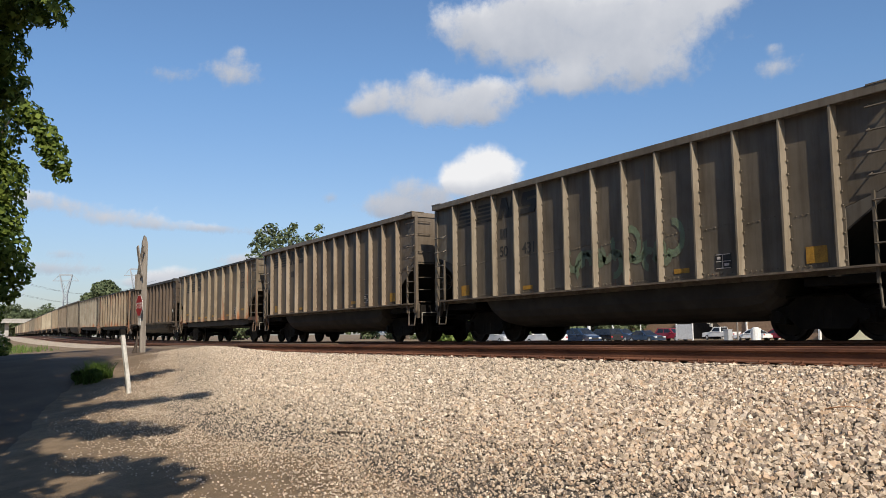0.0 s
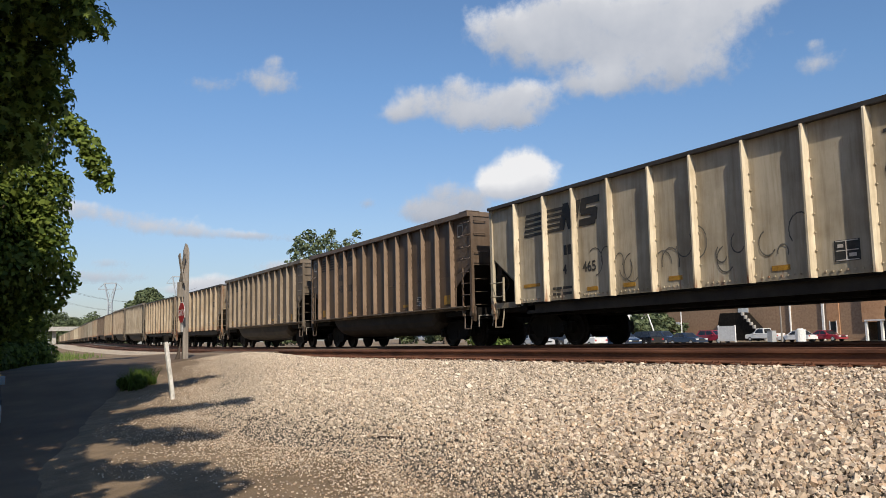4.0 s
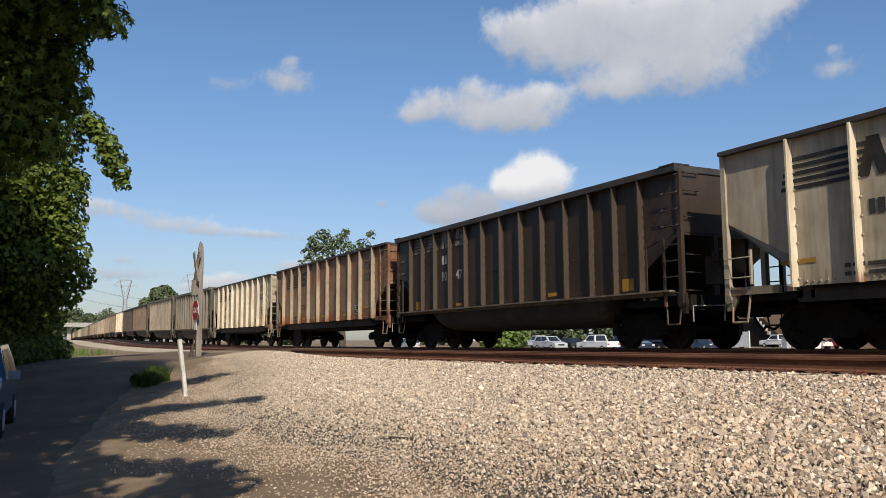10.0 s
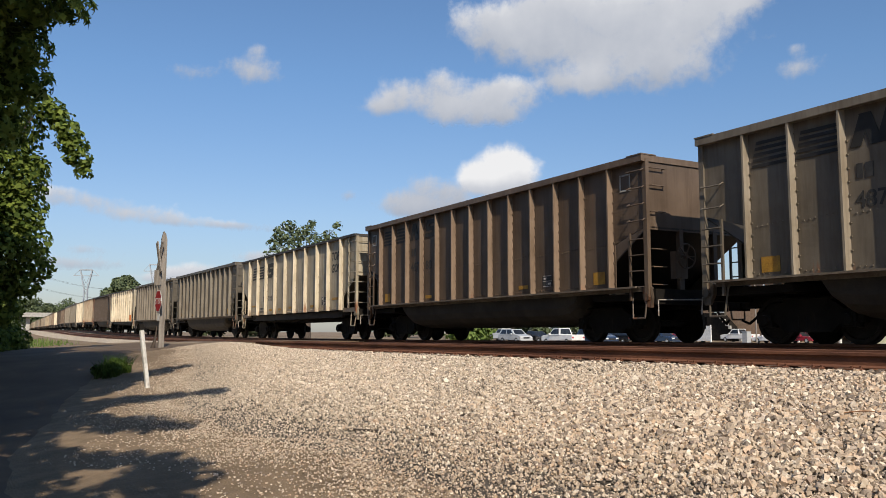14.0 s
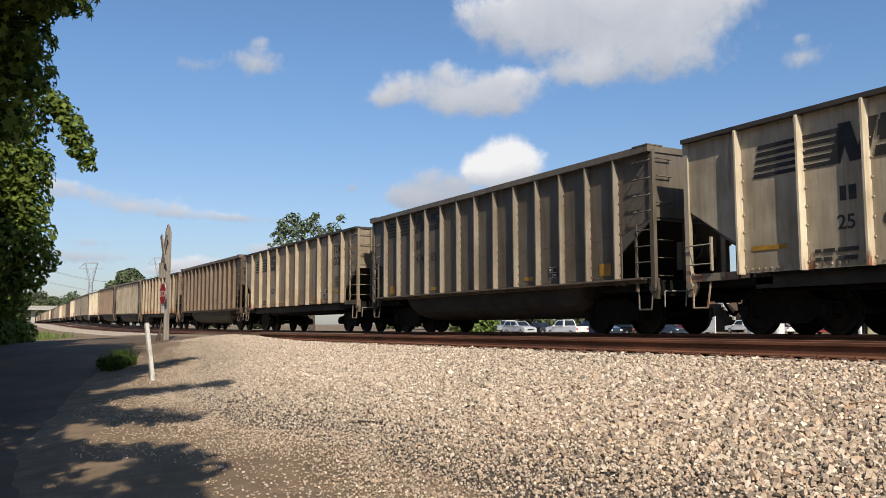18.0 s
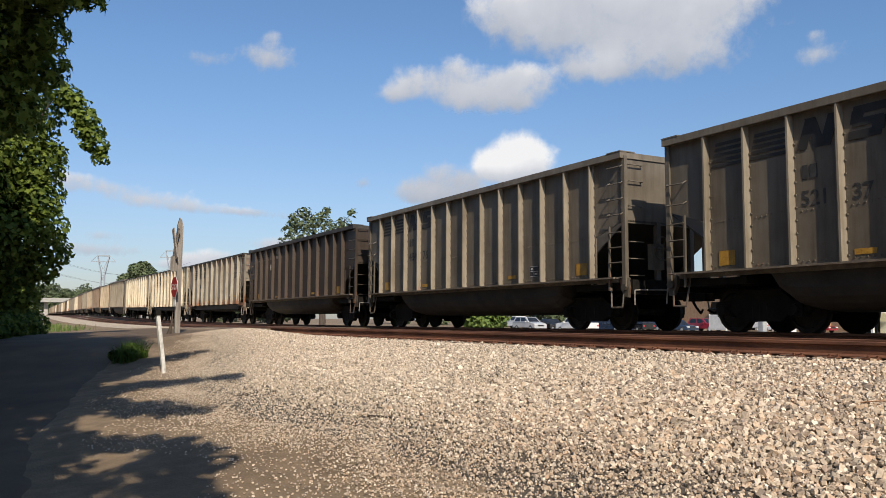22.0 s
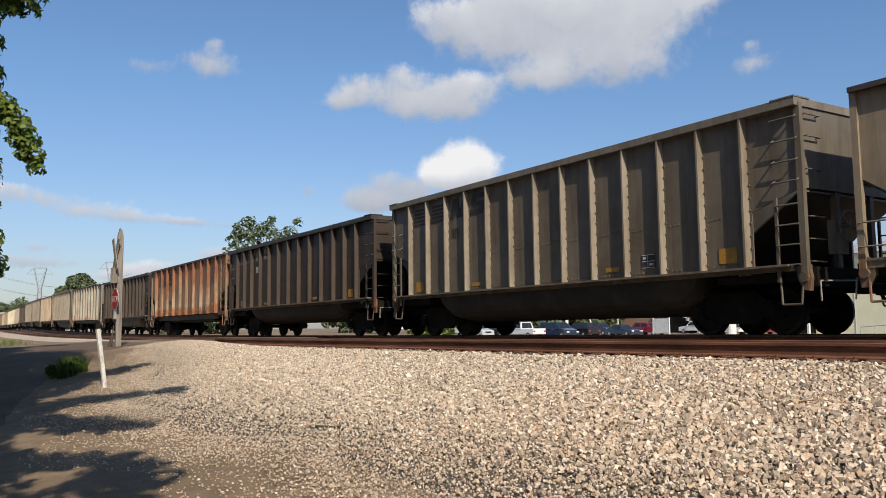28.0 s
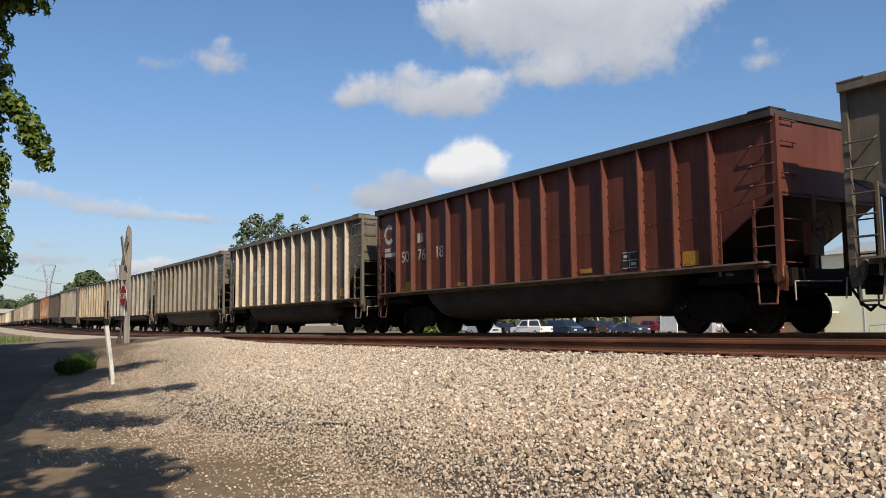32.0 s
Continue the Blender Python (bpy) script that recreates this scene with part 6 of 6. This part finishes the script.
# ---- vehicles ----
def vehicle(name, label, kind, paint, at, group="parked vehicles"):
    """A road vehicle along x, its front towards +x, standing on z = 0."""
    car = thing(name, label, "car" if kind != "pickup" else "pickup truck", group, at=at)
    L = {"sedan": 4.6, "pickup": 5.4, "van": 4.9, "suv": 4.6}[kind]
    w = 0.9
    low = {"sedan": 0.85, "pickup": 1.05, "van": 1.0, "suv": 1.0}[kind]
    h = L / 2
    sides = {"sedan": [(-h, 0.35), (h, 0.3), (h, 0.65), (h - 0.25, 0.78), (h - 1.3, low + 0.05), (-h + 0.9, low + 0.08), (-h, low)],
             "pickup": [(-h, 0.45), (h, 0.4), (h, 0.85), (h - 0.2, 1.0), (h - 1.35, low + 0.05), (-h, low + 0.02)],
             "van": [(-h, 0.35), (h, 0.3), (h, 0.75), (h - 0.3, 0.9), (h - 1.0, low + 0.1), (-h, low + 0.05)],
             "suv": [(-h, 0.4), (h, 0.33), (h + 0.02, 0.7), (h - 0.2, 0.86), (h - 1.15, low + 0.06), (-h, low + 0.06)]}[kind]
    roof = {"sedan": [(h - 1.35, low), (h - 2.15, 1.42), (-h + 1.5, 1.43), (-h + 0.5, low)], "pickup": [(h - 1.4, low), (h - 2.0, 1.75), (h - 3.1, 1.78), (h - 3.3, low)],
            "van": [(h - 0.9, low), (h - 1.9, 1.72), (-h + 0.25, 1.75), (-h + 0.02, low)], "suv": [(h - 1.2, low), (h - 2.0, 1.62), (-h + 0.5, 1.66), (-h + 0.1, low)]}[kind]

    def shell(poly, y0, y1, inset):
        """A body drawn across, drawn in at the sides above its foot."""
        n = len(poly)
        zs = [p[1] for p in poly]
        lo, hi = min(zs), max(zs)
        vs = []
        for s in (-1, 1):
            vs += [(x, s * (w - inset * (z - lo) / (hi - lo)), z) for x, z in poly]
        return vs, [tuple(range(n)), tuple(range(2 * n - 1, n - 1, -1))] + [(i, i + n, (i + 1) % n + n, (i + 1) % n) for i in range(n)]

    ob = part("body", shell(sides, 0, 0, 0.05), paint, car)
    md = ob.modifiers.new("edges", "BEVEL")
    md.width, md.segments = 0.05, 2
    part("roof", shell(roof, 0, 0, 0.2), paint, ob)
    # glass laid on the cabin sides
    c = [(x, z) for x, z in roof]
    mx, mz = sum(x for x, _ in c) / 4, sum(z for _, z in c) / 4
    inner = [(mx + (x - mx) * 0.86, mz + (z - mz) * 0.74) for x, z in c]
    lo, hi = min(z for _, z in roof), max(z for _, z in roof)
    for s in (-1, 1):
        g = geo()
        cuts = 1 if kind == "pickup" else 3 if kind == "van" else 2
        for k in range(cuts):
            def lerp_pt(a, b, f):
                return a[0] + (b[0] - a[0]) * f, a[1] + (b[1] - a[1]) * f
            f0, f1 = k / cuts + 0.02, (k + 1) / cuts - 0.02
            quad = [lerp_pt(inner[0], inner[3], f0), lerp_pt(inner[1], inner[2], f0), lerp_pt(inner[1], inner[2], f1), lerp_pt(inner[0], inner[3], f1)]
            add(g, [(x, s * (w - 0.2 * (z - lo) / (hi - lo) + 0.006), z) for x, z in quad], [(0, 1, 2, 3)])
            part("side_window", (list(g[0][-4:]), [(0, 1, 2, 3)]), DARKGLASS, ob)
    for a, b, nm in ((roof[0], roof[1], "windscreen"), (roof[3], roof[2], "rear_window")):
        d = 0.012 if nm == "windscreen" else -0.012
        g = add(geo(), [(a[0] + (b[0] - a[0]) * f + d, y, a[1] + (b[1] - a[1]) * f + 0.008) for f, y in ((0.1, -w + 0.16), (0.1, w - 0.16), (0.9, w - 0.3), (0.9, -w + 0.3))], [(0, 1, 2, 3)])
        part(nm, g, DARKGLASS, ob)
    for s in (-1, 1):
        part("headlight", box(geo(), h - 0.16, h + 0.015, s * 0.68 - 0.18, s * 0.68 + 0.18, 0.6 if kind != "pickup" else 0.78, 0.74 if kind != "pickup" else 0.95), LAMPGLASS, ob)
        part("tail_light", box(geo(), -h - 0.015, -h + 0.08, s * 0.72 - 0.12, s * 0.72 + 0.12, 0.68, 0.84), SIGNRED, ob)
        part("mirror", box(geo(), h - 1.75, h - 1.6, s * (w + 0.1) - 0.1, s * (w + 0.1) + 0.1, low + 0.0, low + 0.16), paint, ob)
    part("bumper", box(geo(), h - 0.08, h + 0.06, -w + 0.06, w - 0.06, 0.3, 0.48), TYRE if kind == "pickup" else paint, ob)
    part("grille", box(geo(), h - 0.05, h + 0.025, -0.42, 0.42, 0.52, 0.7), TYRE, ob)
    for x in (h - 0.85, -h + 0.9):
        for s in (-1, 1):
            wh = part("wheel", disc(geo(), x, s * (w - 0.2), s * (w + 0.01), 0.33, [(0, 0.33), (0.8, 0.33), (1, 0.3)], 18), TYRE, car)
            part("rim", disc(geo(), x, s * (w + 0.0), s * (w + 0.025), 0.33, [(0, 0.2), (1, 0.17)], 14), GREYMETAL, wh)
    return car


lot = [("parked_car", "white sport utility car in the car park", "suv", CARWHITE, 56.3, 62, 180), ("parked_car", "silver sport utility car in the car park", "suv", CARSILVER, 55.2, 57, 0), ("parked_car", "dark sedan in the car park", "sedan", CARBLACK, 53.7, 59, 0),
       ("pickup_truck", "white pickup truck in the car park", "pickup", CARWHITE, 52.0, 57, 180), ("parked_car", "dark blue van in the car park", "van", CARNAVY, 49.7, 60, 0), ("parked_car", "black sport utility car in the car park", "suv", CARBLACK, 48.2, 63, 180),
       ("parked_car", "dark blue sedan in the car park", "sedan", CARNAVY, 45.4, 70, 0), ("parked_car", "dark blue sport utility car in the car park", "suv", CARNAVY, 46.9, 74, 0), ("parked_car", "dark red sport utility car in the car park", "suv", CARRED, 43.7, 80, 0),
       ("pickup_truck", "white pickup truck by the brick building", "pickup", CARWHITE, 40.6, 94, 180), ("parked_car", "white sedan parked by the brick building", "sedan", CARWHITE, 38.7, 88, 180), ("parked_car", "dark red sedan parked by the brick building", "sedan", CARRED, 37.0, 92, 0),
       ("parked_car", "white van in the car park", "van", CARWHITE, 60.5, 110, 0), ("parked_car", "silver car far off in the car park", "suv", CARSILVER, 63.0, 110, 0)]
for n, lab, kind, paint, t, y, turn in lot:
    vehicle(n, lab, kind, paint, pose(fx(t, y), y, float(height(fx(t, y), y)), 0, 0, turn))
vx, vy = spot(90.35, 0, 17.6)[:2]
vehicle("parked_car", "dark blue car parked at the edge of the shaded road", "suv", CARBLUE, pose(vx - 0.6, vy - 0.68, float(height(vx, vy)) + 0.012, 0, 0, -4), "parked vehicles")
minivan = vehicle("minivan", "silver minivan driving along the street behind the train", "van", CARSILVER, pose(0, 58, LOT, 0, 0, 180), "driving vehicles")

# ---- clouds ----
def cloud_material():
    m, nodes, links, b = material("cloud", 1.0)
    at = nodes.new("ShaderNodeAttribute")
    at.attribute_name = "thick"
    tc = nodes.new("ShaderNodeTexCoord")
    n1 = noise_node(nodes, links, None, 0.012, 9, 0.62)
    links.new(tc.outputs["Object"], n1.inputs["Vector"])
    n2 = noise_node(nodes, links, None, 0.0045, 5, 0.55)
    links.new(tc.outputs["Object"], n2.inputs["Vector"])
    s = nodes.new("ShaderNodeMath")
    s.operation = "MULTIPLY_ADD"
    s.inputs[1].default_value = 1.25
    links.new(n1.outputs[0], s.inputs[0])
    links.new(at.outputs["Fac"], s.inputs[2])
    r = nodes.new("ShaderNodeMapRange")
    r.interpolation_type = "SMOOTHSTEP"
    r.inputs[1].default_value, r.inputs[2].default_value = 0.9, 1.5
    links.new(s.outputs[0], r.inputs[0])
    lit = nodes.new("ShaderNodeAttribute")
    lit.attribute_name = "lit"
    t = nodes.new("ShaderNodeMath")
    t.operation = "MULTIPLY_ADD"
    t.inputs[1].default_value = 0.7
    links.new(n2.outputs[0], t.inputs[0])
    links.new(lit.outputs["Fac"], t.inputs[2])
    c = ramp_node(nodes, [(0.35, (0.40, 0.44, 0.52)), (0.75, (0.6, 0.62, 0.67)), (1.0, (0.85, 0.85, 0.86))])
    links.new(t.outputs[0], c.inputs[0])
    e = nodes.new("ShaderNodeEmission")
    links.new(c.outputs[0], e.inputs[0])
    tr = nodes.new("ShaderNodeBsdfTransparent")
    mx = nodes.new("ShaderNodeMixShader")
    links.new(r.outputs[0], mx.inputs[0])
    links.new(tr.outputs[0], mx.inputs[1])
    links.new(e.outputs[0], mx.inputs[2])
    links.new(mx.outputs[0], nodes["Material Output"].inputs[0])
    return m


CLOUD = cloud_material()


def cloud(turn, up, blobs, thin, bright, label):
    """A far sheet of cloud facing the place: blobs are (right, up, half width, half height) in thousandths of its distance."""
    D = 2600.0
    k = D / 1000
    lo = [min(b[0] - b[2] * 2.0 for b in blobs), min(b[1] - b[3] * 2.0 for b in blobs)]
    hi = [max(b[0] + b[2] * 2.0 for b in blobs), max(b[1] + b[3] * 2.0 for b in blobs)]
    us, vs_ = np.arange(lo[0], hi[0] + 3, 3.0), np.arange(lo[1], hi[1] + 3, 3.0)
    U, V = np.meshgrid(us, vs_, indexing="ij")
    clear = np.ones_like(U)
    top, wsum = np.zeros_like(U), np.full_like(U, 1e-6)
    for a, b, c, d in blobs:
        q = np.exp(-1.1 * (((U - a) / c) ** 2 + ((V - b) / d) ** 2))
        clear = clear * (1 - 0.92 * q)
        top, wsum = top + q * (V - b) / d, wsum + q
    top = top / wsum
    thick = (1 - clear) * (0.35 + 0.65 * thin)
    rim_ = np.minimum(np.minimum(U - U.min(), U.max() - U), np.minimum(V - V.min(), V.max() - V))
    thick = thick - 0.6 * np.clip(1 - rim_ / 8.0, 0, 1)
    litv = np.clip(0.3 + 0.35 * top, -0.2, 0.8) * bright + (bright - 1) * 0.5
    n, m = U.shape
    pts = np.stack([U * k, np.zeros_like(U), V * k], -1).reshape(-1, 3)
    fs = [(i * m + j, (i + 1) * m + j, (i + 1) * m + j + 1, i * m + j + 1) for i in range(n - 1) for j in range(m - 1)]
    me = bpy.data.meshes.new("cloud")
    me.from_pydata(pts.tolist(), [], fs)
    for nm, arr in (("thick", thick), ("lit", litv)):
        me.attributes.new(nm, "FLOAT", "POINT").data.foreach_set("value", arr.reshape(-1).astype(np.float32))
    me.materials.append(CLOUD)
    ob = tagged(new("cloud", me), label, "cloud", kind="structure")
    ob.matrix_basis = Matrix.Translation(spot(turn, up, D * math.cos(radians(up)))) @ Matrix.Rotation(radians(turn), 4, "Z") @ Matrix.Rotation(radians(up), 4, "X")
    return ob


cloud(48.56, 19.72, [(-142, 27, 42, 26), (-102, 14, 54, 34), (-54, 7, 61, 41), (7, 27, 75, 54), (61, 7, 75, 51), (115, 34, 61, 34), (61, -31, 54, 31), (-27, -44, 51, 20), (-61, 41, 47, 27), (142, 41, 41, 20)], 1.00, 1.00, "large grey-bellied white cloud")
cloud(59.34, 16.25, [(-88, -9, 27, 14), (-58, 2, 31, 23), (-17, 14, 24, 22), (-7, -10, 34, 20), (27, -7, 47, 28), (71, 7, 42, 20), (54, -16, 41, 18)], 0.85, 0.95, "soft white cloud")
cloud(56.24, 11.24, [(-24, -5, 27, 19), (0, 5, 33, 26), (20, 3, 24, 23), (-4, -12, 42, 15)], 1.30, 1.45, "bright white puff of cloud")
cloud(61.58, 9.57, [(-24, -7, 31, 16), (3, 5, 34, 23), (34, -1, 31, 20), (3, -15, 61, 12)], 0.75, 0.80, "grey-white low cloud")
cloud(73.21, 17.94, [(-10, 1, 34, 15), (7, -7, 28, 18), (2, 17, 12, 11)], 0.50, 0.85, "thin wisp of cloud")
cloud(81.05, 8.12, [(-81, 15, 51, 9), (-41, 7, 54, 9.5), (7, -3, 56, 10), (54, -10, 50, 8), (102, -13, 42, 6)], 0.58, 1.05, "long thin streak of cloud")
cloud(77.16, 4.24, [(-14, -2, 27, 9), (7, 1, 28, 12), (-20, -9, 54, 7)], 0.85, 1.10, "low bright cloud near the skyline")
cloud(36.34, 17.06, [(0, -3, 34, 16), (-3, 15, 12, 9)], 0.45, 0.85, "faint wisp of cloud")
cloud(66.62, 9.64, [(0, 0, 15, 9)], 0.42, 0.80, "tiny wisp of cloud")
cloud(77.08, 17.38, [(-14, 0, 27, 12), (14, -1, 20, 11)], 0.28, 0.80, "faint wisp of cloud")
cloud(84.07, 4.74, [(-24, -1, 41, 8), (17, -4, 41, 8), (10, 12, 27, 7)], 0.50, 0.90, "pale haze cloud near the skyline")
cloud(72.12, 5.49, [(-7, -5, 34, 12), (20, 0, 27, 9)], 0.70, 1.00, "low pale cloud behind the train")
cloud(73.62, 7.54, [(-14, -3, 47, 7), (47, -7, 41, 6)], 0.40, 0.85, "thin streak of cloud")


OFFSET = {"T": 0.06, "S": -0.05, "R": 0.5, "B": 0.12, "H": -0.08}     # bodies of other lengths sit a little off the even pitch
SLACK = {1: 0.0, 2: -0.12, 5: 0.12, 11: -0.12, 16: 0.12, 21: -0.1, 23: 0.06, 24: 0.14, 29: -0.02, 31: 0.02, 33: 0.14, 36: -0.07, 37: 0.26,
         3: 0.02, 4: 0.0, 8: 0.2, 9: 0.1, 14: -0.38, 15: -0.06, 17: 0.04, 18: 0.34, 22: 0.14, 27: 0.06, 28: 0.15, 30: 0.12, 38: 0.12, 39: -0.02, 7: -0.2, 32: 0.4, 41: 0.85, 42: 0.85, 43: 0.85}


def motions():
    for k, car in train.items():
        rows = []
        for t, s in PHASE:
            x = s + PITCH * k + PITCH / 2 - 0.67 + OFFSET[CARS[k][0]] + SLACK.get(k, 0)
            rows.append((t, pose(x, YC + float(bend(x)), ZR + float(rise(x)), 0, -math.degrees(math.atan(slope_of(x))), math.degrees(math.atan(bend_of(x))))))
        walk(car, rows)
    # the minivan passes behind the train from the right
    walk(minivan, [(t, pose(-46 - 21.0 * (t - 7.1), 50, LOT, 0, 0, 180)) for t in (0, 8, 16, 24, 32)])


motions()
